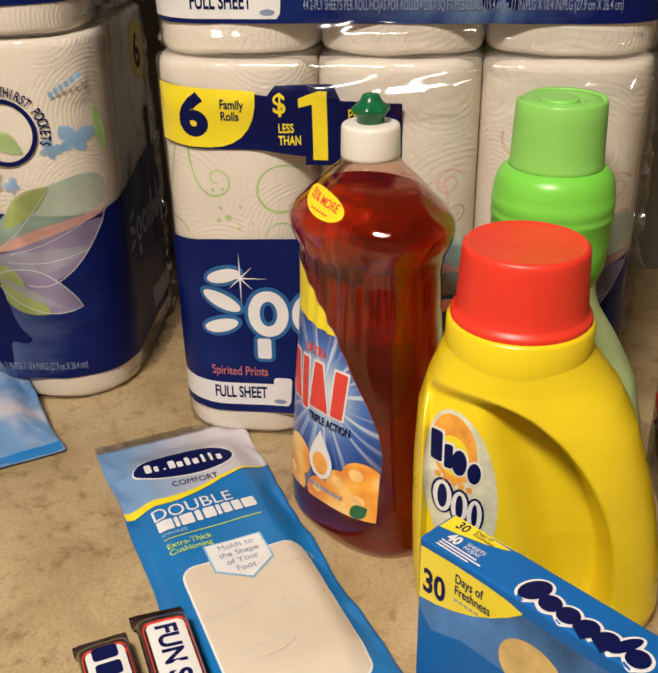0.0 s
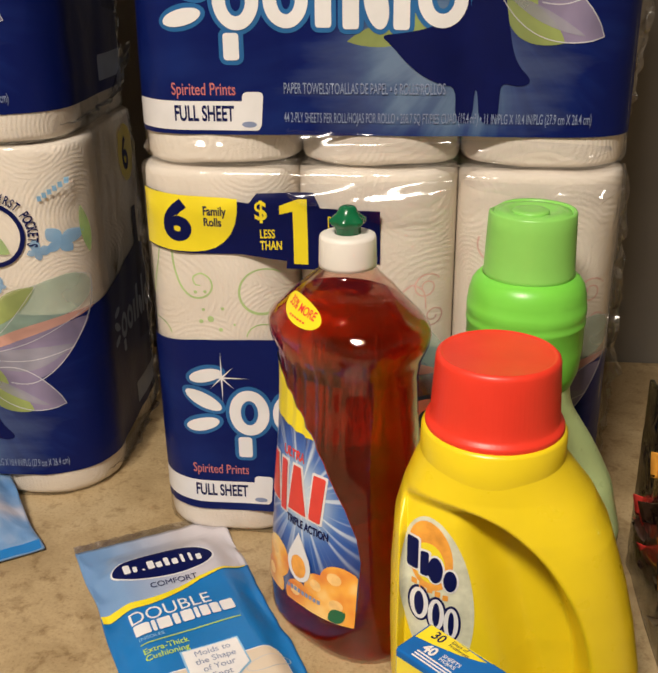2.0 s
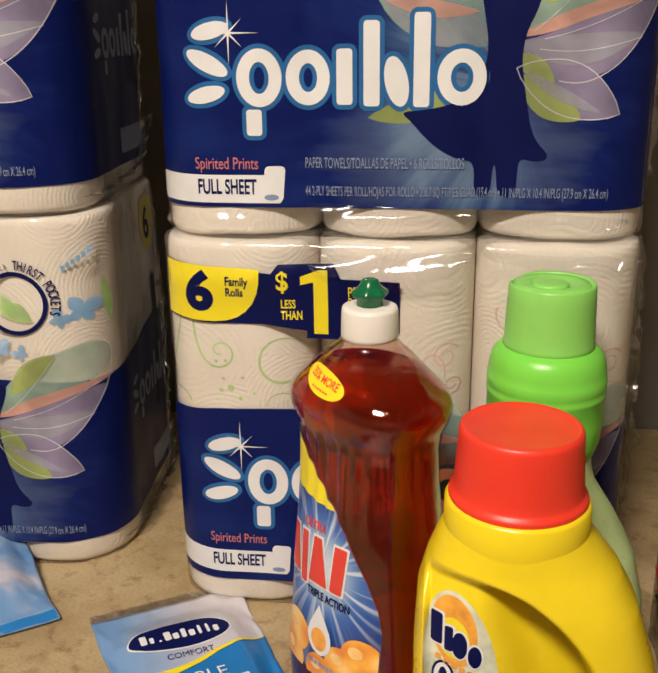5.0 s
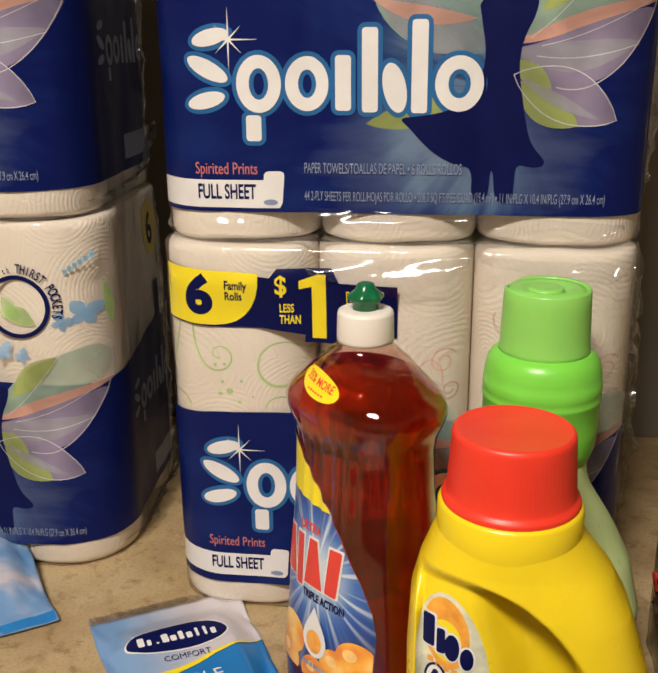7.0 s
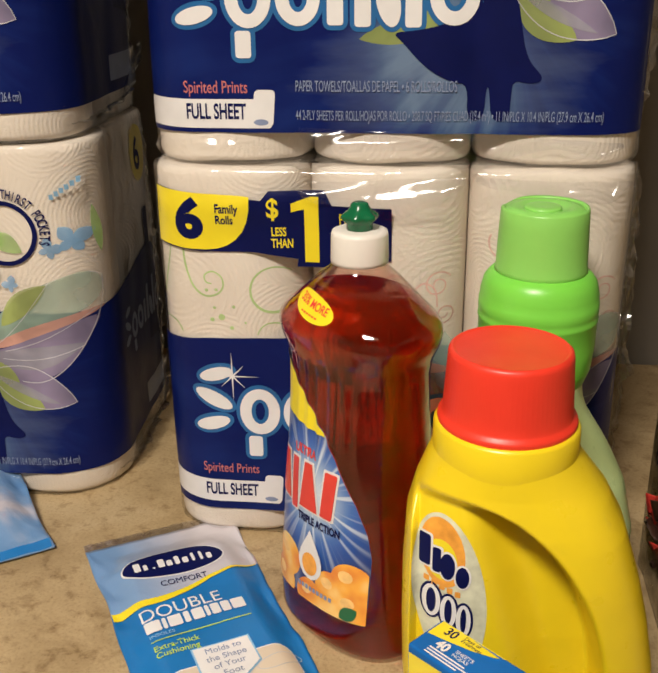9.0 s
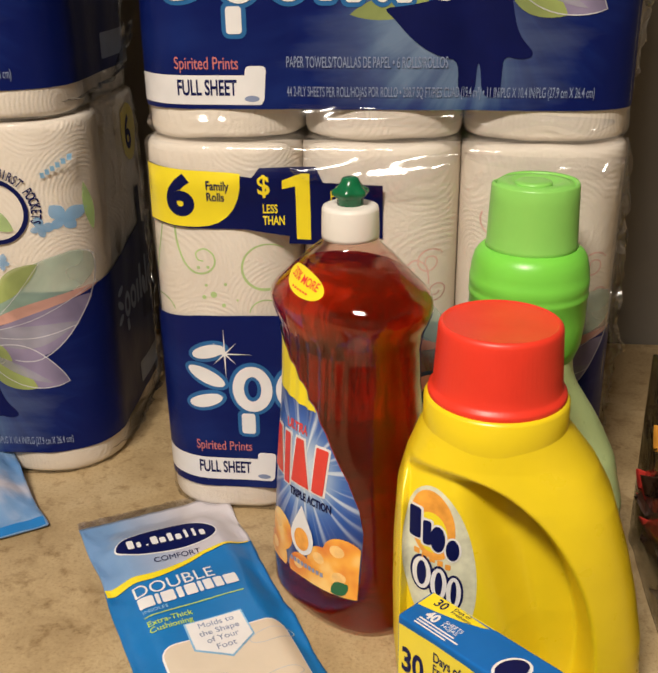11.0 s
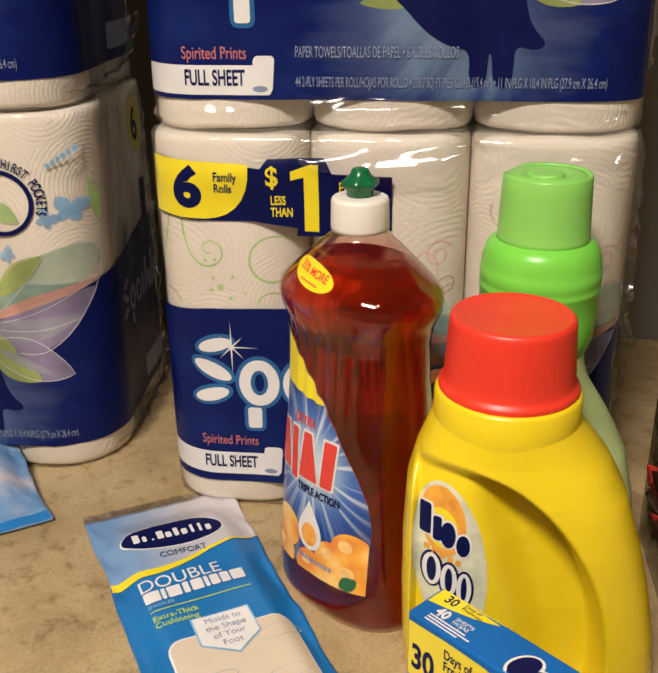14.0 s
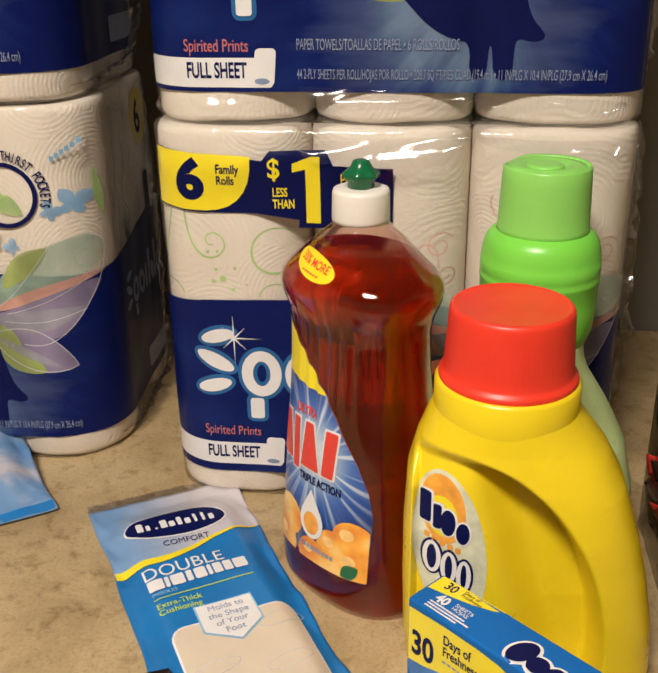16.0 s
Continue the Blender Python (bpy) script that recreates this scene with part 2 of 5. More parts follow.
CLOUDFOIL = make_cloud_foil()
COUNTER, TOWEL, NAVY, LIQUID = make_counter(), make_towel(), make_navy(), make_liquid()
FILM = make_film("clear_wrap", (0.97, 0.97, 0.97), 0.10, 0.004, 26, 0.012)
FLAP = make_film("loose_wrap", (0.97, 0.97, 0.98), 0.14, 0.003, 18, 0.03)
FOLD = make_film("crumpled_wrap", (0.86, 0.86, 0.88), 0.20, 0.006, 60, 0.26)
BAGFILM = make_film("sweet_bag_film", (0.74, 0.70, 0.50), 0.14, 0.005, 60, 0.07)
OLIVEFILM = make_film("olive_tinted_film", (0.50, 0.55, 0.30), 0.14, 0.003, 50, 0.10)
SHELL = make_film("clear_bottle_plastic", (0.95, 0.80, 0.73), 0.04, 0.0006, 45, 0.025)
WALL, SKYFOIL, PALEGREEN = make_wall(), make_sky_pouch(), make_pale_green()
PAINT = worn("cream_wall_paint", (0.44, 0.37, 0.28), 0.7, scale=6)
NAVYINK = worn("navy_ink", (0.004, 0.007, 0.068), 0.4, coat=0.0, spec=0.12)
WHITEINK = worn("white_ink", (0.78, 0.77, 0.78), 0.35, coat=0.4, amount=0.05)
CYANINK = worn("cyan_outline_ink", (0.014, 0.12, 0.33), 0.36, coat=0.1)
YELLOWINK = worn("yellow_ink", (0.86, 0.70, 0.02), 0.35, coat=0.4, amount=0.05)
REDINK = worn("red_ink", (0.72, 0.05, 0.04), 0.35, coat=0.3)
CORALINK = worn("coral_ink", (0.50, 0.15, 0.14), 0.4)
# real grey print; on pack sides, white print with film haze in its colour
GREYHAZEINK = worn("grey_blue_ink", (0.22, 0.27, 0.42), 0.4)
ORANGEINK = worn("orange_ink", (0.88, 0.36, 0.05), 0.4, coat=0.1, amount=0.25, scale=90)
PALEORANGE = worn("pale_orange_ink", (0.90, 0.55, 0.20), 0.4, amount=0.15, scale=120)
LIMEINK = worn("lime_ink", (0.50, 0.68, 0.05), 0.4)
LEAFINK = worn("soft_green_ink", (0.46, 0.62, 0.27), 0.8, amount=0.2)
ROSEINK = worn("soft_rose_ink", (0.76, 0.48, 0.43), 0.8, amount=0.2)
SKYINK = worn("sky_blue_ink", (0.25, 0.48, 0.72), 0.5, amount=0.2)
BOWINK = make_wing("watery_blue_ink", (0.20, 0.40, 0.66), 0.62)
SPRIGINK = make_wing("watery_green_ink", (0.34, 0.54, 0.18), 0.6)
LILAC = make_wing("lilac_petal_ink", (0.29, 0.245, 0.37), 0.62)
MINT = make_wing("mint_petal_ink", (0.34, 0.47, 0.38), 0.55)
PEACH = make_wing("peach_petal_ink", (0.58, 0.32, 0.26), 0.75)
PALEPETAL = make_wing("pale_petal_ink", (0.36, 0.35, 0.42), 0.5)
PALEEDGE = make_wing("pale_edge_ink", (0.66, 0.66, 0.70), 0.6)
OLIVE = make_wing("lime_petal_ink", (0.30, 0.36, 0.12), 0.8)
YELLOWPL = worn("yellow_plastic", (0.84, 0.63, 0.015), 0.30, amount=0.05, scale=20, relief=0.0003)
REDPL = worn("red_plastic", (0.80, 0.042, 0.020), 0.40, amount=0.06, scale=30, relief=0.0002)
GREENPL = worn("green_plastic", (0.20, 0.66, 0.07), 0.33, amount=0.06, scale=30)
GREENCAP = worn("light_green_plastic", (0.27, 0.66, 0.13), 0.36, amount=0.06, scale=30)
DEEPGREEN = worn("deep_green_plastic", (0.006, 0.13, 0.05), 0.25)
WHITEPL = worn("white_plastic", (0.78, 0.74, 0.68), 0.4, amount=0.04)
BLUEFOIL = worn("blue_printed_foil", (0.008, 0.165, 0.48), 0.36, coat=0.15, amount=0.12, scale=14, relief=0.0012)
BOXBLUE = worn("blue_printed_card", (0.006, 0.125, 0.44), 0.5, coat=0.0, spec=0.2, amount=0.15, scale=12)
BOXSKY = worn("cloudy_blue_card", (0.07, 0.19, 0.46), 0.5, coat=0.0, spec=0.2, amount=0.6, scale=18)
INSOLE = worn("cream_insole_foam", (0.64, 0.55, 0.44), 0.6, amount=0.05, scale=30)
BROWNFOIL = worn("dark_brown_wrapper", (0.035, 0.016, 0.010), 0.3, coat=0.5, amount=0.3, relief=0.0008)
LAMPGLASS = mat("lit_diffuser", (0.9, 0.85, 0.75), 0.5)
bsdf(LAMPGLASS).inputs["Emission Color"].default_value = (1.0, 0.82, 0.6, 1)
bsdf(LAMPGLASS).inputs["Emission Strength"].default_value = 4.0

# ---- building helpers ----


def mesh_of(name, bm, material, smooth=True):
    me = bpy.data.meshes.new(name)
    bm.to_mesh(me)
    bm.free()
    me.materials.append(material)
    if smooth:
        me.polygons.foreach_set("use_smooth", [True] * len(me.polygons))
    return me


def part(name, bm, material, parent, label="", smooth=True):
    ob = new(name, mesh_of(name, bm, material, smooth))
    ob.parent = parent
    if label:
        ob["label"] = label
    return ob


def thing(name, m, label, category, group=""):
    ob = new(name)
    ob.empty_display_size = 0.02
    ob.matrix_world = m
    return tagged(ob, label, category, group)


def structure(name, bm, material, label="", smooth=False):
    ob = new(name, mesh_of(name, bm, material, smooth))
    return tagged(ob, label, kind="structure")


def box_bm(x0, x1, y0, y1, z0, z1, bevel=0.0, seg=2):
    bm = bmesh.new()
    bmesh.ops.create_cube(bm, size=1, matrix=Matrix.Translation(((x0 + x1) / 2, (y0 + y1) / 2, (z0 + z1) / 2)) @ Matrix.Diagonal((x1 - x0, y1 - y0, z1 - z0, 1)))
    if bevel:
        bmesh.ops.bevel(bm, geom=bm.edges[:], offset=bevel, segments=seg, profile=0.5, affect="EDGES")
    return bm


def rings_bm(rings, cap0=True, cap1=True):
    """A skin over closed rings of points."""
    bm = bmesh.new()
    vs = [[bm.verts.new(p) for p in r] for r in rings]
    n = len(vs[0])
    for a, b in zip(vs, vs[1:]):
        for i in range(n):
            bm.faces.new((a[i], a[(i + 1) % n], b[(i + 1) % n], b[i]))
    if cap0:
        bm.faces.new(vs[0][::-1])
    if cap1:
        bm.faces.new(vs[-1])
    return bm


def lathe_bm(profile, n=64, cap0=True, cap1=True, cx=0, cy=0):
    return rings_bm([[(cx + r * math.cos(2 * math.pi * i / n), cy + r * math.sin(2 * math.pi * i / n), z) for i in range(n)] for r, z in profile], cap0, cap1)


def interp(x, table):
    xs, ys = zip(*table)
    return float(np.interp(x, xs, ys))


def smooth_interp(x, table):
    for (x0, y0), (x1, y1) in zip(table, table[1:]):
        if x <= x1:
            t = max(0.0, (x - x0) / (x1 - x0))
            t = t * t * (3 - 2 * t) if abs(y1 - y0) > 0 else t
            return y0 + (y1 - y0) * t
    return table[-1][1]


# ---- flat prints pressed onto curved surfaces ----


def poly_bm(loops):
    bm = bmesh.new()
    for loop in loops:
        bm.faces.new([bm.verts.new((x, y, 0)) for x, y in loop])
    bmesh.ops.remove_doubles(bm, verts=bm.verts[:], dist=1e-6)
    bm.normal_update()
    bmesh.ops.triangulate(bm, faces=bm.faces[:])
    return bm


def rect(x0, y0, x1, y1, r=0.0, skew=0.0, n=5):
    pts = []
    r = min(r, (x1 - x0) / 2, (y1 - y0) / 2)
    for cx, cy, a0 in ((x1 - r, y0 + r, -90), (x1 - r, y1 - r, 0), (x0 + r, y1 - r, 90), (x0 + r, y0 + r, 180)):
        for i in range(n if r else 1):
            a = radians(a0 + 90 * i / max(1, n - 1))
            pts.append((cx + r * math.cos(a), cy + r * math.sin(a)))
    return [(x + skew * (y - y0), y) for x, y in pts]


def rounded(loop, times=2):
    """A closed outline with its corners cut smooth."""
    for _ in range(times):
        out = []
        for a, b in zip(loop, loop[1:] + loop[:1]):
            out += [(0.75 * a[0] + 0.25 * b[0], 0.75 * a[1] + 0.25 * b[1]), (0.25 * a[0] + 0.75 * b[0], 0.25 * a[1] + 0.75 * b[1])]
        loop = out
    return loop


def ellipse(cx, cy, a, b, n=40, turn=0.0):
    c, s = math.cos(radians(turn)), math.sin(radians(turn))
    return [(cx + a * math.cos(t) * c - b * math.sin(t) * s, cy + a * math.cos(t) * s + b * math.sin(t) * c) for t in (2 * math.pi * i / n for i in range(n))]


def petal(x0, y0, x1, y1, fat=0.35, bend=0.0, n=14):
    """A pointed leaf outline from one tip to the other."""
    dx, dy = x1 - x0, y1 - y0
    up, dn = [], []
    for i in range(n + 1):
        t = i / n
        w = math.sin(math.pi * t) ** 0.8 * fat / 2
        b = bend * math.sin(math.pi * t)
        up.append((x0 + dx * t - dy * (w + b), y0 + dy * t + dx * (w + b)))
        dn.append((x0 + dx * t + dy * (w - b), y0 + dy * t - dx * (w - b)))
    return up + dn[-2:0:-1]


def stroke(pts, w0, w1=None):
    """A band along a line of points, tapering from w0 to w1, as quads."""
    w1 = w0 if w1 is None else w1
    out, sides = [], []
    for i, (x, y) in enumerate(pts):
        a, b = pts[max(0, i - 1)], pts[min(len(pts) - 1, i + 1)]
        dx, dy = b[0] - a[0], b[1] - a[1]
        l = math.hypot(dx, dy) or 1
        w = (w0 + (w1 - w0) * i / (len(pts) - 1)) / 2
        sides.append(((x - dy / l * w, y + dx / l * w), (x + dy / l * w, y - dx / l * w)))
    for (a, b), (c, d) in zip(sides, sides[1:]):
        out.append([a, b, d, c])
    return out


def spiral(cx, cy, r0, r1, a0, a1, n=26):
    return [(cx + (r0 + (r1 - r0) * t) * math.cos(radians(a0 + (a1 - a0) * t)), cy + (r0 + (r1 - r0) * t) * math.sin(radians(a0 + (a1 - a0) * t))) for t in (i / n for i in range(n + 1))]


def text_bm(body, size, x=0.0, y=0.0, bold=0.0, squash=1.0, align="LEFT", turn=0.0, lean=0.0):
    cu = bpy.data.curves.new("lettering", "FONT")
    cu.body, cu.size, cu.offset, cu.align_x, cu.resolution_u, cu.shear = body, size, bold * size, align, 5, lean
    ob = bpy.data.objects.new("lettering", cu)
    me = ob.to_mesh()
    bm = bmesh.new()
    bm.from_mesh(me)
    ob.to_mesh_clear()
    bpy.data.objects.remove(ob)
    bpy.data.curves.remove(cu)
    bm.transform(Matrix.Translation((x, y, 0)) @ Matrix.Rotation(radians(turn), 4, "Z") @ Matrix.Diagonal((squash, 1, 1, 1)))
    return bm


def joined(*bms):
    out = bmesh.new()
    for b in bms:
        me = bpy.data.meshes.new("tmp")
        b.to_mesh(me)
        b.free()
        out.from_mesh(me)
        bpy.data.meshes.remove(me)
    return out


def surface_of(*obs):
    """A tree of the faces of some parts, in the space of their common parent."""
    verts, faces = [], []
    for ob in obs:
        k = len(verts)
        verts += [v.co[:] for v in ob.data.vertices]
        faces += [[k + i for i in p.vertices] for p in ob.data.polygons]
    return BVHTree.FromPolygons(verts, faces)


PRINT = 0.5  # how far printed layers stand off, against their nominal lift


def press(name, bm, material, parent, tree, m, lift=0.0005, step=0.004, label=""):
    """Lays a flat print (x right, y up, in the plane of m) onto a surface along m's -z."""
    if step:
        xs = [v.co.x for v in bm.verts]
        ys = [v.co.y for v in bm.verts]
        for lo, hi, ax in ((min(xs), max(xs), 0), (min(ys), max(ys), 1)):
            k = int((hi - lo) / step)
            for i in range(1, k + 1):
                co, no = [0, 0, 0], [0, 0, 0]
                co[ax], no[ax] = lo + i * (hi - lo) / (k + 1), 1
                bmesh.ops.bisect_plane(bm, geom=bm.verts[:] + bm.edges[:] + bm.faces[:], plane_co=co, plane_no=no, dist=1e-7)
    way = (m.to_3x3() @ Vector((0, 0, -1))).normalized()
    lost = []
    for v in bm.verts:
        hit, normal, _, _ = tree.ray_cast(m @ v.co, way)
        if hit is None:
            lost.append(v)
        else:
            if normal.dot(way) > 0:
                normal = -normal
            v.co = hit + normal * lift * PRINT
    if lost:
        bmesh.ops.delete(bm, geom=lost, context="VERTS")
    return part(name, bm, material, parent, label)


def sheet(origin, right, up):
    """The plane of a print: its origin, its x and y ways."""
    x, y = Vector(right).normalized(), Vector(up).normalized()
    z = x.cross(y).normalized()
    y = z.cross(x)
    m = Matrix((x, y, z)).transposed().to_4x4()
    m.translation = Vector(origin)
    return m

# ---- the room: counter, walls, ceiling, floor ----
structure("counter_top", box_bm(-1.3, 1.35, -0.42, 0.36, -0.038, 0.0, 0.004), COUNTER, "tan speckled laminate kitchen counter")
structure("counter_base", box_bm(-1.3, 1.35, -0.37, 0.36, -0.91, -0.038), WALL, "brown wooden counter base")
structure("wall_north", box_bm(-1.6, 1.6, 0.36, 0.46, -0.91, 1.5), WALL, "brown painted wall behind the counter")
structure("wall_south", box_bm(-1.6, 1.6, -2.7, -2.6, -0.91, 1.5), PAINT, "cream painted kitchen wall")
structure("wall_west", box_bm(-1.7, -1.6, -2.7, 0.46, -0.91, 1.5), PAINT, "cream painted kitchen wall")
structure("wall_east", box_bm(1.6, 1.7, -2.7, 0.46, -0.91, 1.5), PAINT, "cream painted kitchen wall")
structure("ceiling", box_bm(-1.7, 1.7, -2.7, 0.46, 1.5, 1.56), PAINT, "plain cream ceiling")
structure("floor", box_bm(-1.7, 1.7, -2.7, 0.46, -0.96, -0.91), WALL, "brown kitchen floor")

lamp = thing("ceiling_light", pose(LAMP[0], LAMP[1], 1.5), "lit square ceiling light with white diffuser", "ceiling light")
part("frame", box_bm(-0.24, 0.24, -0.17, 0.17, -0.03, -0.001, 0.006), WHITEPL, lamp)
part("diffuser", box_bm(-0.21, 0.21, -0.14, 0.14, -0.036, -0.028, 0.003), LAMPGLASS, lamp, "glowing white diffuser")

# ---- packs of paper towels ----
RW, RD, RH = 0.1665, 0.111, 0.2872  # half width, half depth, height of a pack
RR = 0.0549


def outline(off=0.0, n=200, dip=0.0022, r=0.041):
    """Plan of a wrapped pack: a rounded box, drawn in between the rolls."""
    pts = []
    w, d = RW - r, RD - r
    per = 4 * (w + d) + 2 * math.pi * r
    for i in range(n):
        s = per * i / n
        legs = ((2 * w, (-w, -d - r), (1, 0), (0, -1)), (math.pi * r / 2, (w, -d), None, -90), (2 * d, (w + r, -d), (0, 1), (1, 0)), (math.pi * r / 2, (w, d), None, 0),
                (2 * w, (w, d + r), (-1, 0), (0, 1)), (math.pi * r / 2, (-w, d), None, 90), (2 * d, (-w - r, d), (0, -1), (-1, 0)), (math.pi * r / 2, (-w, -d), None, 180))
        for length, at, way, nrm in legs:
            if s <= length:
                break
            s -= length
        if way:
            x, y, (nx, ny) = at[0] + way[0] * s, at[1] + way[1] * s, nrm
        else:
            a = radians(nrm) + s / r
            nx, ny = math.cos(a), math.sin(a)
            x, y = at[0] + r * nx, at[1] + r * ny
        inset = 0.0
        if abs(ny) > 0.9:
            for gx in (-RW / 3, RW / 3):
                inset += dip * math.exp(-((x - gx) / 0.011) ** 2)
        if abs(nx) > 0.9:
            inset += 0.2 * dip * math.exp(-(y / 0.012) ** 2)
        pts.append((x + nx * (off - inset), y + ny * (off - inset), nx, ny))
    return pts


def ridge(s, rise, fall):
    """A soft ridge: climbs slowly over rise, drops quickly over fall."""
    t = 1 + s / rise if s < 0 else 1 - s / fall
    t = max(0.0, min(1.0, t))
    return t * t * (3 - 2 * t)


def slack(x, z, seed):
    """Loose film standing off the rolls under the shoulder and bulging over the foot."""
    n = lambda k, s: noise.noise(Vector((x * k, seed * 5.3 + s, 0.4)))
    top = max(0.0, 0.62 + 1.0 * n(20, 0)) * 0.0044
    low = max(0.0, 0.55 + 1.0 * n(17, 4)) * 0.0046
    zt = RH - 0.024 + 0.007 * n(14, 8) + 0.002 * n(70, 9)
    zl = 0.0095 + 0.003 * n(16, 2) + 0.001 * n(80, 3)
    return top * ridge(z - zt, 0.024, 0.0105) + low * ridge(z - zl, 0.008, 0.0105)


def wrap_bm(seed, off=0.0012, r=0.041):
    """The film round a pack: tight on the sides, drawn in and creased at top and bottom."""
    ring = outline(off, r=r)
    levels = [(0.000, -0.0055), (0.0010, -0.002), (0.004, -0.0005)] + [(z, 0.0) for z in np.linspace(0.0075, 0.034, 18)] + [(z, 0.0) for z in np.linspace(0.042, RH - 0.056, 22)] + [(z, 0.0) for z in np.linspace(RH - 0.052, RH - 0.013, 26)] + [(RH - 0.0095, 0.0), (RH - 0.006, -0.0004), (RH - 0.0035, -0.0010), (RH - 0.0015, -0.0022), (RH - 0.0002, -0.0042), (RH + 0.0008, -0.008)]
    rings = []
    for z, inn in levels:
        r = []
        edge = max(0.0, 1 - min(z, RH - z) / 0.03)
        for x, y, nx, ny in ring:
            j = noise.noise(Vector((x * 45 + seed * 7, y * 45, z * 22))) * 0.0009
            j += edge * noise.noise(Vector((x * 110 + seed * 3, y * 110, z * 90))) * 0.0018
            if ny < -0.6:
                j += slack(x, z, seed)
            r.append((x + nx * (inn + j), y + ny * (inn + j), z))
        rings.append(r)
    return rings_bm(rings)


def roll_bm(square=2.75, swell=1.018):
    prof = [(0.0165, RH - 0.012), (0.0165, RH - 0.003), (RR - 0.006, RH - 0.0008), (RR - 0.0026, RH - 0.0016), (RR - 0.0009, RH - 0.0036), (RR - 0.0002, RH - 0.007)]
    prof += [(RR, z) for z in np.linspace(RH - 0.02, 0.02, 8)] + [(RR - 0.0002, 0.0055), (RR - 0.0012, 0.0026), (RR - 0.0045, 0.0010), (0.0165, 0.001), (0.0165, 0.010)]
    bm = lathe_bm(prof[::-1], 56)
    for v in bm.verts:
        # squeezed in the pack, so a little square in plan
        a = math.atan2(v.co.y, v.co.x)
        full = swell * (abs(math.cos(a)) ** square + abs(math.sin(a)) ** square) ** (-1 / square)
        f = (full if math.hypot(v.co.x, v.co.y) > 0.03 else 1) + 0.008 * noise.noise(Vector((v.co.x * 18, v.co.y * 18, v.co.z * 14)))
        v.co.x *= f
        v.co.y *= f
        edge = max(0.0, 1 - min(v.co.z, RH - v.co.z) / 0.05)
        v.co.z += edge * 0.0016 * noise.noise(Vector((v.co.x * 30, v.co.y * 30, v.co.z * 8 + 2)))
    return bm


ROLL = mesh_of("roll", roll_bm(), TOWEL)
SOFT_ROLL = mesh_of("roll", roll_bm(2.15, 1.01), TOWEL)
STAR = [(0.0205 * (1 if i % 2 == 0 else 0.13) * (1.0 if i % 4 == 0 else 0.62) * math.cos(radians(90 + 22.5 * i)), 0.0205 * (1 if i % 2 == 0 else 0.13) * (1.0 if i % 4 == 0 else 0.62) * math.sin(radians(90 + 22.5 * i))) for i in range(16)]


def ring_loops(cx, cy, a, b, w, turn=0.0, n=36):
    """A flat ring as quads."""
    out = ellipse(cx, cy, a, b, n, turn)
    inn = ellipse(cx, cy, a - w, b - w, n, turn)
    return [[out[i], out[(i + 1) % n], inn[(i + 1) % n], inn[i]] for i in range(n)]


# the maker's mark as plain pods, rings and bars: (kind, middle x, middle y, half width, half height, lean)
MARK = (("pod", 0.0165, 0.0460, 0.0125, 0.0052, 14), ("pod", 0.0140, 0.0260, 0.0150, 0.0056, -28), ("pod", 0.0125, 0.0060, 0.0130, 0.0052, 14), ("ring", 0.0480, 0.0165, 0.0150, 0.0185, 0), ("bar", 0.0440, -0.0120, 0.0052, 0.0085, 0), ("ring", 0.0800, 0.0165, 0.0145, 0.0175, 0),
        ("bar", 0.1040, 0.0170, 0.0052, 0.0175, 0), ("bar", 0.1215, 0.0250, 0.0052, 0.0265, 0), ("pod", 0.1375, 0.0140, 0.0075, 0.0160, 12), ("bar", 0.1535, 0.0270, 0.0052, 0.0290, 0), ("ring", 0.1790, 0.0165, 0.0155, 0.0175, 0))


def mark_loops(kind, x, y, a, b, lean, grow, k=1.0):
    x, y, a, b = x * k, y * k, a * k, b * k
    if kind == "bar":
        return [rect(x - a - grow, y - b - grow, x + a + grow, y + b + grow, min(0.0022 * k + grow, a + grow))]
    if kind == "pod":
        return [ellipse(x, y, a + grow, b + grow, 36, lean)]
    return ring_loops(x, y, a + grow, b + grow, 0.0085 * k + 2 * grow)


def mark_blocks(grow=0.0, k=1.0):
    return [loop for m in MARK for loop in mark_loops(*m, grow, k)]


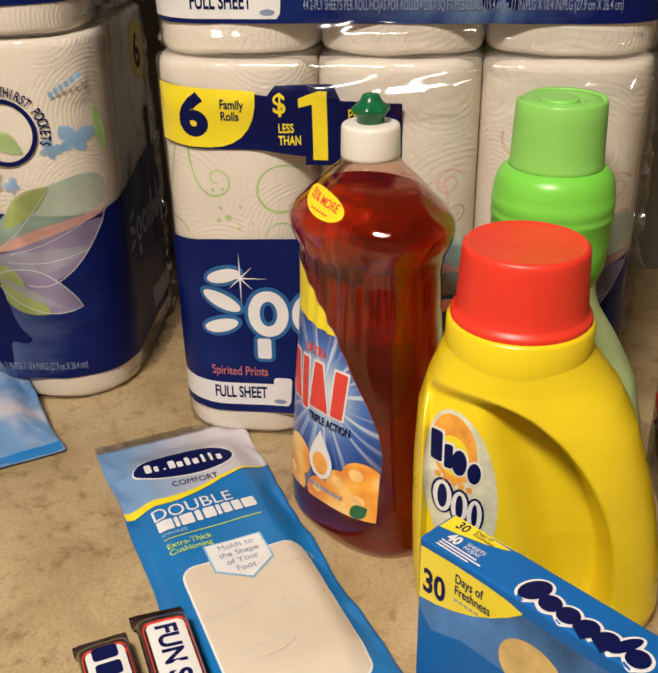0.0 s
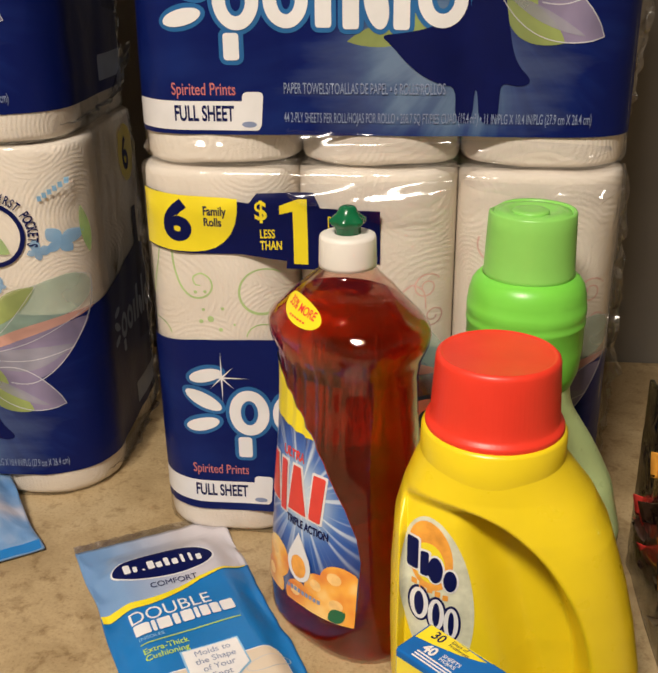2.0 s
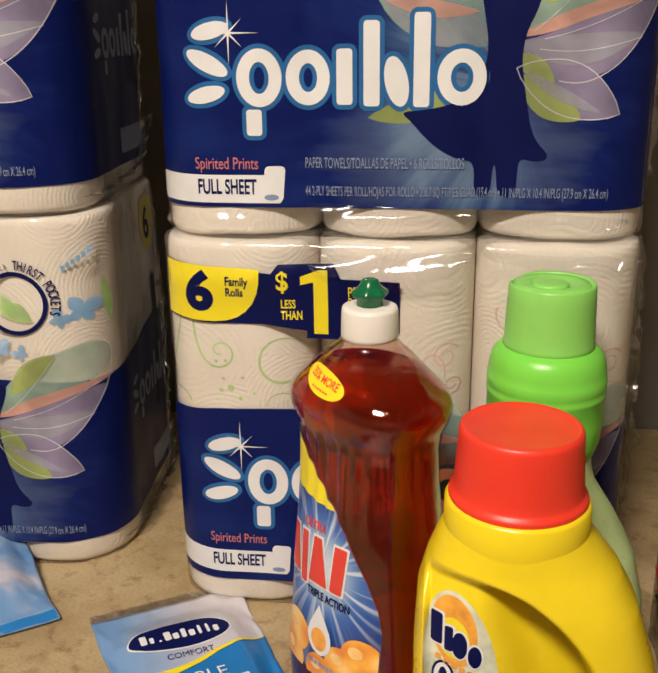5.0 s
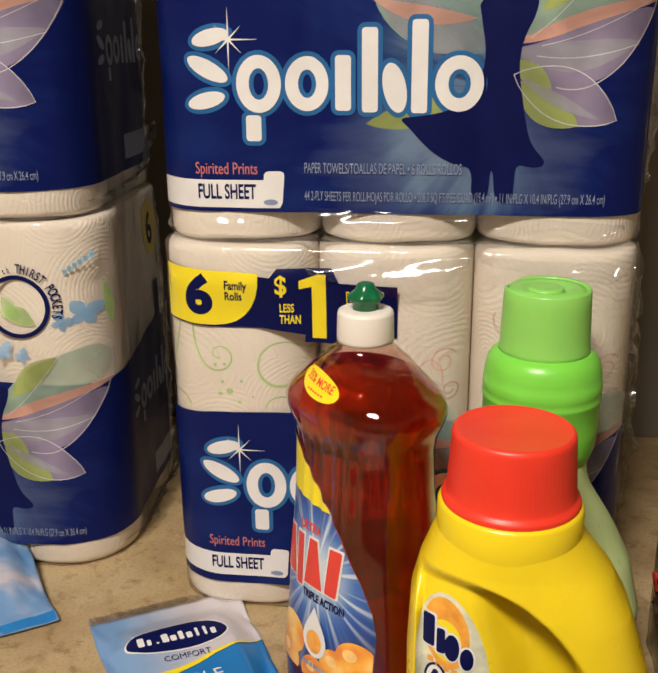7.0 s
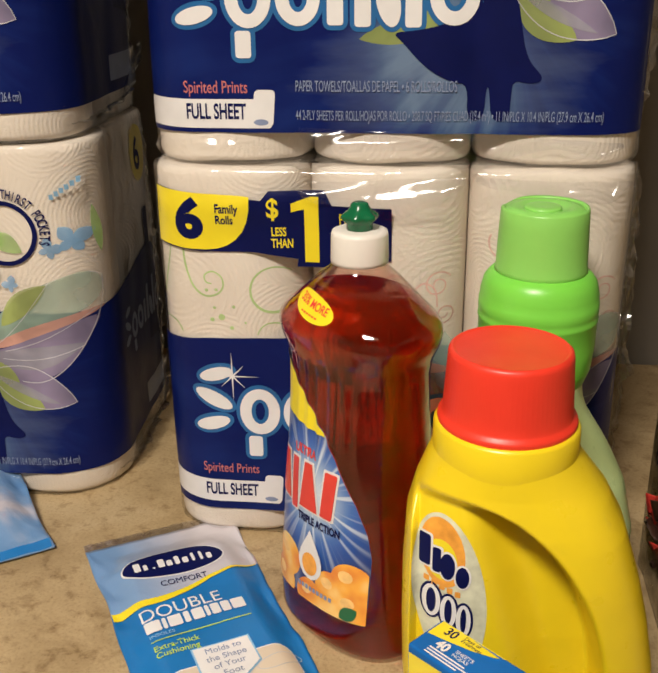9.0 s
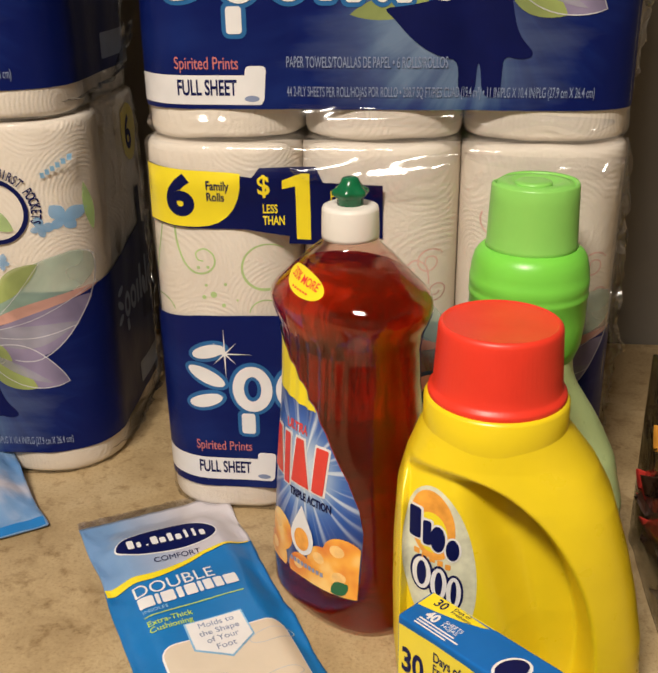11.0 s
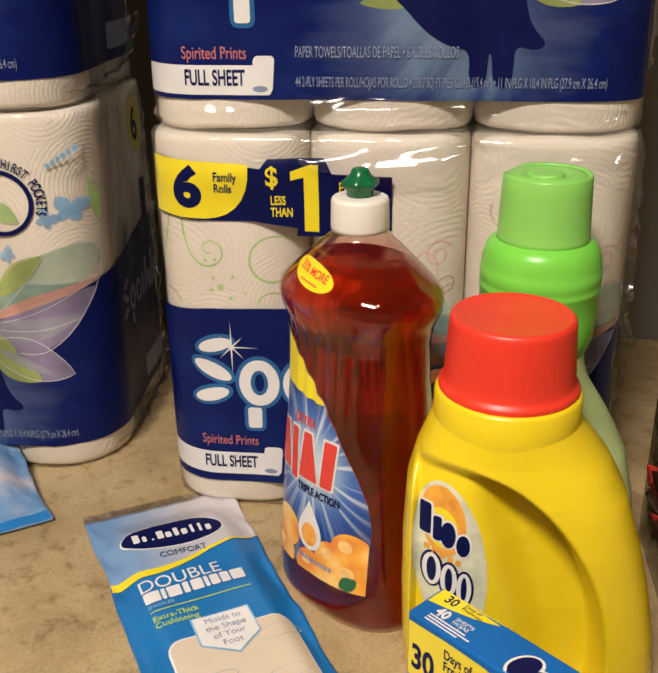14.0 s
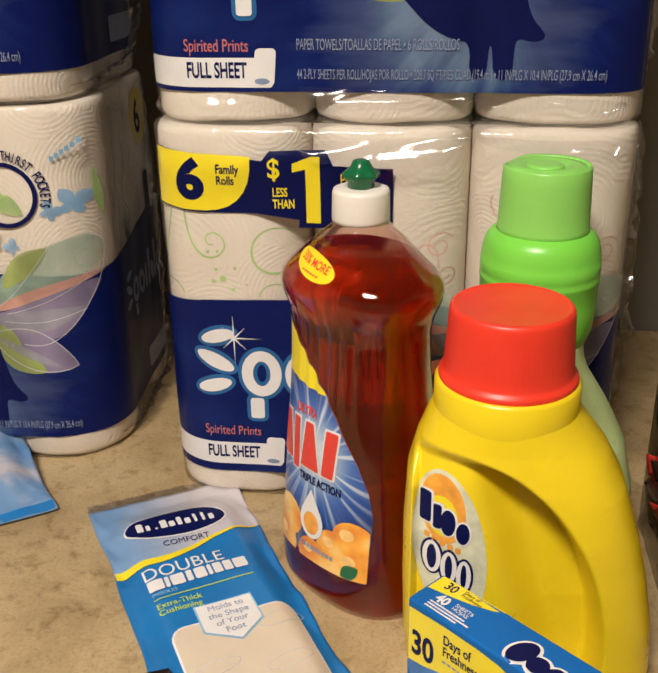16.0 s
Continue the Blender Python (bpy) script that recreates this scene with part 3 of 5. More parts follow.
def swirl_print(tree, m, roll, ink, flip=1):
    strokes = []
    def flow(pts, w0, w1):
        line = []
        for k in range(len(pts) - 1):
            p0, p1, p2, p3 = pts[max(0, k - 1)], pts[k], pts[k + 1], pts[min(len(pts) - 1, k + 2)]
            for q in range(6):
                t = q / 6
                line.append(tuple(0.5 * (2 * b + (c - a) * t + (2 * a - 5 * b + 4 * c - d) * t * t + (3 * b - a - 3 * c + d) * t ** 3) for a, b, c, d in zip(p0, p1, p2, p3)))
        return stroke([(x * flip, y) for x, y in line + [pts[-1]]], w0, w1)
    if ink is not ROSEINK:
        strokes += flow([(-0.041, 0.232), (-0.044, 0.218), (-0.049, 0.200), (-0.052, 0.190)], 0.0009, 0.0014)
        strokes += flow([(-0.031, 0.236), (-0.030, 0.218), (-0.025, 0.203), (-0.017, 0.196), (-0.008, 0.197), (-0.003, 0.203), (-0.004, 0.210), (-0.010, 0.214), (-0.016, 0.211), (-0.015, 0.206), (-0.011, 0.205)], 0.0017, 0.0010)
        strokes += stroke(spiral(0.033, 0.200, 0.0165, 0.0170, 48, 315), 0.0009, 0.0024)
        strokes += stroke(spiral(-0.047, 0.164, 0.011, 0.009, 10, 150), 0.0012, 0.0009)
        strokes += stroke(spiral(0.030, 0.164, 0.012, 0.010, 30, 165), 0.0012, 0.0009)
    else:
        strokes += flow([(-0.036, 0.190), (-0.034, 0.203), (-0.026, 0.208), (-0.018, 0.203), (-0.012, 0.212), (-0.004, 0.214), (0.002, 0.206), (-0.004, 0.194), (-0.016, 0.182), (-0.022, 0.176)], 0.0010, 0.0013)
    if ink is ROSEINK:
        for cx, cy, r, a in ((0.036, 0.206, 0.010, 30), (0.041, 0.184, 0.008, 200), (-0.030, 0.236, 0.012, 150)):
            strokes += stroke(spiral(cx, cy, r, r * 0.25, a, a + 520), 0.0012, 0.0008)
    dots = [ellipse(x * flip, y, r, r, 14) for x, y, r in ((-0.005, 0.180, 0.0024), (-0.012, 0.178, 0.0016), (0.002, 0.172, 0.0015), (0.004, 0.188, 0.0012), (-0.015, 0.200, 0.0013), (-0.008, 0.2005, 0.0012), (-0.010, 0.187, 0.0012), (0.012, 0.176, 0.0009))]
    press("swirl_print", poly_bm(strokes + dots), ink, roll, tree, m, 0.0003, 0.008)


def butterfly(x, y, k, turn=0.0):
    c, s = math.cos(radians(turn)), math.sin(radians(turn))
    out = []
    for p in (petal(0, 0, 0.016, 0.012, 0.75), petal(0, 0, -0.014, 0.013, 0.75), petal(0, 0, 0.011, -0.010, 0.7), petal(0, 0, -0.010, -0.011, 0.7)):
        out.append([(x + k * (a * c - b * s), y + k * (a * s + b * c)) for a, b in p])
    return out


def pack_print(wrap, tree, band=True, seal=False, nudge=(0.0, 0.0, 0.0)):
    """What is printed on the front of a pack's film, x from the pack's middle, y up from its base."""
    m = sheet((0, -0.4, 0), (1, 0, 0), (0, 0, 1))
    def lay(name, loops, ink, lift, step=0.004):
        return press(name, poly_bm(loops), ink, wrap, tree, m, lift, step)
    top = [(-0.1655, 0.159), (-0.163, 0.160), (-0.13, 0.164), (-0.05, 0.166), (0.06, 0.164), (0.12, 0.160), (0.1655, 0.156)]
    lay("navy_print", [[(-0.1655, 0.0205), (-0.163, 0.021), (-0.14, 0.0215), (0.14, 0.0215), (0.1655, 0.021)] + top[::-1]], NAVY, 0.0006, 0.0045)
    lay("white_band", [rect(-0.1652, 0.028 + nudge[2], -0.078, 0.047 + nudge[2], 0.002)], WHITEINK, 0.0010)
    lay("roll_picture", [rect(-0.091, 0.029 + nudge[2], -0.077, 0.053 + nudge[2], 0.003, 0.08)], WHITEINK, 0.0013)
    lay("roll_end", [ellipse(-0.085, 0.032 + nudge[2], 0.005, 0.002, 16), ellipse(-0.085, 0.032 + nudge[2], 0.0015, 0.0008, 10)], GREYHAZEINK, 0.0016, 0)
    press("lettering", text_bm("FULL SHEET", 0.0140, -0.1360, 0.0332 + nudge[0], 0.026, 0.56), NAVYINK, wrap, tree, m, 0.0014)
    press("lettering", text_bm("Spirited Prints", 0.0112, -0.1370, 0.0512 + nudge[1], 0.006, 0.68), CORALINK, wrap, tree, m, 0.0011)
    press("lettering", text_bm("PAPER TOWELS/TOALLAS DE PAPEL \u2022 6 ROLLS/ROLLOS", 0.0100, -0.062, 0.0485, 0.004, 0.43), GREYHAZEINK, wrap, tree, m, 0.0025)
    press("lettering", text_bm("44 2-PLY SHEETS PER ROLL/HOJAS POR ROLLO \u2022 208.7 SQ FT/PIES CUAD (19.4 m\u00b2) \u2022 11 IN/PLG X 10.4 IN/PLG (27.9 cm X 26.4 cm)", 0.0092, -0.062, 0.0300, 0.003, 0.385), GREYHAZEINK, wrap, tree, m, 0.0025)
    at = lambda loops: [[(x - 0.139, y + 0.090) for x, y in l] for l in loops]
    for k, m_ in enumerate(MARK):
        lay("mark_outline", at(mark_loops(*m_, 0.0030)), CYANINK, 0.0010 + 0.00005 * k)
    for m_ in MARK:
        lay("mark", at(mark_loops(*m_, 0.0)), WHITEINK, 0.0022)
    lay("star_print", [[(x - 0.1105, y + 0.1345) for x, y in STAR]], WHITEINK, 0.0018)
    # winged shapes over the navy ground
    wing = [(0.066, 0.122), (0.082, 0.150), (0.104, 0.172), (0.130, 0.184), (0.162, 0.190), (0.163, 0.168), (0.158, 0.146), (0.146, 0.124), (0.132, 0.110), (0.116, 0.102), (0.098, 0.104), (0.080, 0.112)]
    lay("petal", [rounded([(0.066, 0.126), (0.082, 0.152), (0.104, 0.173), (0.130, 0.185), (0.162, 0.191), (0.163, 0.160), (0.120, 0.152), (0.090, 0.140) ])], MINT, 0.0010)
    lay("petal", [rounded([(0.070, 0.130), (0.090, 0.140), (0.120, 0.152), (0.163, 0.160), (0.162, 0.155), (0.120, 0.143), (0.092, 0.132) ])], PEACH, 0.0010)
    lay("petal", [rounded([(0.070, 0.127), (0.092, 0.132), (0.120, 0.143), (0.162, 0.155), (0.156, 0.141), (0.146, 0.124), (0.132, 0.110), (0.110, 0.103), (0.090, 0.112) ])], LILAC, 0.0010)
    lay("petal", [petal(0.072, 0.126, 0.150, 0.132, 0.24, -0.08)], PALEPETAL, 0.0013)
    lay("petal", [petal(0.070, 0.120, 0.098, 0.103, 0.40, 0.05)], OLIVE, 0.0013)
    lay("petal", [petal(0.090, 0.150, 0.128, 0.182, 0.34, 0.05)], OLIVE, 0.0013)
    lay("petal_edge", stroke(rounded(wing, 2)[14:-9], 0.0007), PALEEDGE, 0.0016)
    for x1, y1 in ((0.163, 0.160), (0.150, 0.130), (0.130, 0.184)):
        lay("petal_edge", stroke([(0.072 + (x1 - 0.072) * t, 0.126 + (y1 - 0.126) * t - 0.006 * math.sin(math.pi * t)) for t in (i / 10 for i in range(2, 11))], 0.0005), PALEEDGE, 0.0016)
    lower = petal(0.074, 0.112, 0.1395, 0.0835, 0.46, 0.02)
    lay("petal", [lower], LILAC, 0.0011)
    lay("petal", [petal(0.076, 0.108, 0.116, 0.080, 0.42, -0.06)], OLIVE, 0.0014)
    lay("petal", [petal(0.078, 0.110, 0.128, 0.084, 0.14, -0.02)], PALEPETAL, 0.0017)
    lay("petal_edge", stroke(lower + lower[:1], 0.0007), PALEEDGE, 0.0020)
    lay("petal", [petal(0.062, 0.126, -0.020, 0.205, 0.50, 0.06)], MINT, 0.0008)
    lay("petal", [petal(0.062, 0.130, -0.016, 0.166, 0.34, 0.08)], PALEPETAL, 0.0011)
    lay("petal", [petal(0.050, 0.146, -0.016, 0.158, 0.16, 0.05)], PEACH, 0.0013)
    lay("petal", [petal(0.040, 0.098, -0.020, 0.081, 0.26, 0.04)], OLIVE, 0.0008)
    skirt = [(0.050, 0.160), (0.088, 0.160), (0.086, 0.148), (0.079, 0.134), (0.077, 0.118), (0.079, 0.104), (0.082, 0.088), (0.085, 0.074), (0.089, 0.066), (0.094, 0.061), (0.0965, 0.0575), (0.095, 0.0545), (0.088, 0.0535), (0.078, 0.0560), (0.0775, 0.044), (0.0770, 0.0300), (0.0655, 0.0300), (0.0640, 0.050), (0.0620, 0.0520), (0.0610, 0.0300), (0.0495, 0.0300), (0.0500, 0.0530), (0.040, 0.0545), (0.028, 0.0600), (0.018, 0.0680), (0.008, 0.0790), (0.001, 0.0850), (0.016, 0.0860), (0.036, 0.0900), (0.048, 0.1000), (0.055, 0.1140), (0.056, 0.1280), (0.053, 0.144)]
    lay("dark_shape", [rounded(skirt)], NAVYINK, 0.0016)
    if band:
        lay("band", [[(-0.161, 0.231), (-0.128, 0.229), (-0.09, 0.229), (-0.0600, 0.2245), (-0.0605, 0.219), (-0.0385, 0.219), (-0.035, 0.224), (0.004, 0.2245), (0.004, 0.262), (-0.036, 0.263), (-0.041, 0.273), (-0.079, 0.272), (-0.084, 0.266), (-0.161, 0.272)]], NAVYINK, 0.0008)
        lay("yellow_patch", [[(-0.161, 0.232), (-0.14, 0.2305), (-0.124, 0.2303), (-0.116, 0.2312), (-0.109, 0.2335), (-0.103, 0.2375), (-0.098, 0.2435), (-0.0945, 0.251), (-0.0925, 0.259), (-0.0920, 0.268), (-0.161, 0.2715)]], YELLOWINK, 0.0012)
        press("lettering", text_bm("6", 0.0365, -0.1450, 0.2395, 0.050, 1.06), NAVYINK, wrap, tree, m, 0.0016)
        press("lettering", joined(text_bm("Family", 0.0084, -0.1165, 0.2568, 0.026, 0.76), text_bm("Rolls", 0.0084, -0.1165, 0.2490, 0.026, 0.76)), NAVYINK, wrap, tree, m, 0.0016)
        press("lettering", joined(text_bm("$", 0.0185, -0.0810, 0.2545, 0.02, 0.9), text_bm("LESS", 0.0088, -0.0780, 0.2410, 0.022, 0.62), text_bm("THAN", 0.0088, -0.0780, 0.2328, 0.022, 0.62),
                                  poly_bm([[(-0.0550, 0.2225), (-0.0450, 0.2225), (-0.0450, 0.2685), (-0.0510, 0.2685), (-0.0640, 0.2640), (-0.0640, 0.2580), (-0.0550, 0.2600)]]), text_bm("PER", 0.0110, -0.0315, 0.2500, 0.006, 0.62), text_bm("ROLL", 0.0110, -0.0315, 0.2420, 0.006, 0.62)), YELLOWINK, wrap, tree, m, 0.0014)
    if seal:
        sx, sy = 0.1025, 0.2225
        lay("seal_ring", ring_loops(sx, sy, 0.0245, 0.0245, 0.0034, 0, 48), NAVYINK, 0.0008)
        lay("seal_leaf", [petal(sx - 0.015, sy - 0.004, sx + 0.012, sy - 0.014, 0.5, 0.1), petal(sx - 0.012, sy + 0.008, sx - 0.002, sy - 0.010, 0.5)], SPRIGINK, 0.0008)
        word = "with THIRST POCKETS"
        letters = []
        for i, ch in enumerate(word):
            a = 122 - 138 * i / (len(word) - 1)
            letters.append(text_bm(ch, 0.0064 if i < 4 else 0.0098, sx + 0.0264 * math.cos(radians(a)), sy + 0.0264 * math.sin(radians(a)), 0.022, 0.62, "CENTER", a - 90))
        press("lettering", joined(*[l for l in letters if len(l.verts)]), NAVYINK, wrap, tree, m, 0.0010, 0)
        for bx, by, bk, bt_ in ((0.1490, 0.214, 0.72, -12), (0.1335, 0.209, 0.50, -35), (0.055, 0.216, 0.6, 20), (0.086, 0.187, 0.55, 10), (0.102, 0.183, 0.4, 40)):
            lay("butterfly_print", butterfly(bx, by, bk, bt_), BOWINK, 0.0005)
        lay("leaf_print", [petal(0.1615, 0.238, 0.1640, 0.200, 0.12)], SPRIGINK, 0.0006)
        bars = [rect(0.1385 + 0.0036 * i, 0.2465 + 0.0022 * i, 0.1412 + 0.0036 * i, 0.2505 + 0.0022 * i) for i in range(6)]
        lay("printed_bars", bars, SKYINK, 0.0006, 0)


def side_print(wrap, tree):
    m = sheet((0.4, 0, 0), (0, 1, 0), (0, 0, 1))
    def lay(name, loops, ink, lift, step=0.006):
        return press(name, poly_bm(loops), ink, wrap, tree, m, lift, step)
    lay("navy_print", [[(-0.084, 0.0212), (0.108, 0.0212), (0.108, 0.150), (0.04, 0.175), (-0.02, 0.164), (-0.084, 0.157)]], NAVY, 0.0006)
    k = 0.62
    at = lambda loops: [[(x - 0.048, y + 0.106) for x, y in l] for l in loops]
    # white mark and band below drawn grey: the film's haze is put into the ink
    lay("mark", at(mark_blocks(0.0, k)), GREYHAZEINK, 0.0012)
    lay("dark_shape", [[(0.028, 0.085), (0.062, 0.080), (0.052, 0.130), (0.050, 0.205), (0.036, 0.205), (0.034, 0.130)]], NAVYINK, 0.0010)
    lay("white_band", [rect(0.005, 0.030, 0.100, 0.050, 0.002)], GREYHAZEINK, 0.0012)
    lay("yellow_patch", [ellipse(0.036, 0.254, 0.022, 0.024, 28)], YELLOWINK, 0.0010)
    press("lettering", text_bm("6", 0.038, 0.024, 0.241, 0.025, 0.92), NAVYINK, wrap, tree, m, 0.0014)


def towel_pack(at, label, seed, front_swirls=False, band=True, seal=False, side=False, nudge=(0.0, 0.0, 0.0)):
    pk = thing("paper_towel_pack", at, label, "paper towels", "stacked paper towel packs")
    rolls = []
    for j, y in enumerate((-RD + 0.0555, RD - 0.0555)):
        for i, x in enumerate((-RW + 0.0555, 0.0, RW - 0.0555)):
            r = new("roll", SOFT_ROLL if side else ROLL)
            r.parent = pk
            r.matrix_basis = pose(x, y, 0.0, 0, 0, 90 * ((i + 2 * j + seed) % 4))
            rolls.append(r)
    wrap = part("wrap", wrap_bm(seed, r=0.054 if side else 0.041), FILM, pk, "clear glossy plastic wrap")
    tree = surface_of(wrap)
    pack_print(wrap, tree, band, seal, nudge)
    if side:
        side_print(wrap, tree)
    if front_swirls:
        for k, (r, ink, flip) in enumerate(((rolls[0], LEAFINK, 1), (rolls[1], ROSEINK, -1), (rolls[2], ROSEINK, 1))):
            inv = r.matrix_basis.inverted()
            m = inv @ sheet((r.matrix_basis.translation.x, -0.4, 0), (1, 0, 0), (0, 0, 1))
            swirl_print(surface_of(r), m, r, ink, flip)
    return pk


towel_pack(pose(0.1584, 0.111, 0.0, 0, 0, 0), "shrink-wrapped six-roll paper towel pack printed navy, standing on the counter", 1, True, nudge=(0.0012, 0.0030, 0.0))
towel_pack(pose(0.1592, 0.124, 0.2869, 0, 0, 0), "shrink-wrapped six-roll paper towel pack stacked on another pack", 2, False, nudge=(-0.0025, -0.0038, -0.0036))
TALL = Matrix.Diagonal((1, 1, 1.024, 1))  # the side packs hold slightly taller rolls
towel_pack(pose(-0.2374, 0.1413, 0.0, 0, 0, 3) @ TALL, "shrink-wrapped paper towel pack beside the navy stack, blue leaf print", 3, False, False, True, True)
towel_pack(pose(-0.2440, 0.1420, 0.2940, 0, 0, 2) @ TALL, "shrink-wrapped paper towel pack stacked at the side", 4, False, False, False, True)



def fold_bm(path, width, seed, n=40, k=8):
    """A crumpled strip of loose film along a line, flaring to one side."""
    bm = bmesh.new()
    rows = []
    for i in range(n + 1):
        t = i / n * (len(path) - 1)
        a = min(int(t), len(path) - 2)
        p = Vector(path[a][0]).lerp(Vector(path[a + 1][0]), t - a)
        d = Vector(path[a][1]).lerp(Vector(path[a + 1][1]), t - a)
        w = width * (0.65 + 0.35 * noise.noise(Vector((i * 0.31, seed, 0)))) * math.sin(math.pi * (0.08 + 0.84 * i / n)) ** 0.5
        row = []
        for j in range(k + 1):
            q = p + d * (w * j / k)
            c = 0.0045 * (j / k + 0.2)
            q += Vector([c * noise.noise(Vector((i * 0.55, j * 0.4, seed + 11 * m))) for m in range(3)])
            row.append(bm.verts.new(q))
        rows.append(row)
    for a, b in zip(rows, rows[1:]):
        for j in range(k):
            bm.faces.new((a[j], a[j + 1], b[j + 1], b[j]))
    return bm


packs = [o for o in scene.objects if o.name.startswith("paper_towel_pack")]


def flap_bm(x0, x1, z, drop, seed, nx=60, nz=12):
    """A loose smooth edge of film that bellies out from the front of a pack."""
    bm = bmesh.new()
    rows = []
    for i in range(nx + 1):
        t = i / nx
        x = x0 + (x1 - x0) * t
        h = drop * (0.75 + 0.5 * noise.noise(Vector((t * 2.6, seed, 1)))) * min(1.0, 6 * t + 0.2, 6 * (1 - t) + 0.2)
        row = []
        for j in range(nz + 1):
            q = j / nz
            out = 0.0035 + 0.0050 * math.sin(math.pi * q * 0.8) + 0.0035 * noise.noise(Vector((t * 4.0 + q, q * 1.6, seed + 5)))
            row.append(bm.verts.new((x, -RD - max(0.0026, out), z - h * q + 0.002 * math.sin(3 * t + seed))))
        rows.append(row)
    for a, b in zip(rows, rows[1:]):
        for j in range(nz):
            bm.faces.new((a[j], b[j], b[j + 1], a[j + 1]))
    return bm


for pk, z, x0, x1, drop, seed in ((packs[1], 0.024, -0.060, 0.056, 0.022, 2.3), (packs[1], 0.018, 0.052, 0.150, 0.014, 7.1), (packs[0], RH - 0.006, -0.062, 0.052, 0.026, 4.4), (packs[0], RH - 0.004, 0.058, 0.158, 0.016, 9.2)):
    part("film_flap", flap_bm(x0, x1, z, drop, seed), FLAP, pk, "loose glossy clear film")
for pk in packs[:2]:
    part("film_fold", fold_bm([((RW - 0.004, -0.066, 0.03), (1, -0.1, 0)), ((RW - 0.002, -0.064, RH * 0.5), (1, -0.1, 0)), ((RW - 0.004, -0.066, RH - 0.002), (0.9, -0.3, 0.1))], 0.021, 3 + len(pk.name)), FOLD, pk, "crumpled clear film fold")
for pk in packs[2:]:
    part("film_fold", fold_bm([((RW - 0.030, -0.098, 0.004), (0.5, -0.6, 0.15)), ((RW - 0.004, -0.060, 0.008), (1, -0.2, 0.3)), ((RW, 0.02, 0.012), (1, 0, 0.6)), ((RW, 0.09, 0.05), (1, 0, 0.6))], 0.021, 8 + len(pk.name)), FOLD, pk, "crumpled clear film fold")
    part("film_fold", fold_bm([((RW - 0.003, 0.060, 0.012), (1, 0.1, 0)), ((RW - 0.001, 0.062, RH * 0.5), (1, 0.1, 0)), ((RW - 0.003, 0.060, RH - 0.004), (1, 0, 0.1))], 0.012, 17 + len(pk.name), 60), FOLD, pk, "crumpled clear film fold")

# ---- dish soap bottle ----
AJ = thing("dish_soap_bottle", pose(0.1483, -0.089, 0.0, 0, 0, -40), "clear plastic dish soap bottle of red liquid, white cap, green nozzle", "soap bottle")
AJ_A = [(0.0, 0.048), (0.002, 0.053), (0.008, 0.0560), (0.03, 0.0565), (0.07, 0.0530), (0.12, 0.0480), (0.165, 0.0448), (0.188, 0.0445), (0.198, 0.0465), (0.207, 0.0505), (0.214, 0.0525), (0.219, 0.0520), (0.224, 0.0480), (0.242, 0.0275), (0.247, 0.0205), (0.250, 0.0172), (0.252, 0.0165), (0.260, 0.0160)]
AJ_B = [(0.0, 0.034), (0.002, 0.039), (0.008, 0.0420), (0.03, 0.0425), (0.07, 0.0400), (0.12, 0.0375), (0.165, 0.0345), (0.188, 0.0338), (0.198, 0.0350), (0.207, 0.0380), (0.214, 0.0400), (0.219, 0.0398), (0.224, 0.0375), (0.242, 0.0245), (0.247, 0.0195), (0.250, 0.0172), (0.252, 0.0165), (0.260, 0.0160)]


def oval_ring(z, a, b, n=72, power=2.3):
    out = []
    for i in range(n):
        t = 2 * math.pi * i / n
        c, s = math.cos(t), math.sin(t)
        out.append((a * math.copysign(abs(c) ** (2 / power), c), b * math.copysign(abs(s) ** (2 / power), s), z))
    return out


def aj_bm(shrink, z0, z1, n=60):
    rings = []
    for z in np.linspace(z0, z1, n):
        a, b = interp(z, AJ_A) - shrink, interp(z, AJ_B) - shrink
        p = 2.0 + 0.5 * smooth_interp(z, [(0.0, 1), (0.2, 1), (0.245, 0)])
        flute = 0.0022 * smooth_interp(z, [(0.0, 0), (0.125, 0), (0.150, 1), (0.192, 1), (0.200, 0), (0.26, 0)])
        ring = oval_ring(z, a, b, 144, p)
        ring = [(x, y - math.copysign(flute, y) * math.sin(x * 330) ** 2 * max(0.0, 1 - abs(x) / 0.034), zz) for x, y, zz in ring]
        rings.append([(x * (1 - 0.03 * math.sin(math.pi * min(1, max(0, (z - 0.02) / 0.15))) * (abs(y) < 0.02)), y, zz) for x, y, zz in ring])
    return rings_bm(rings)


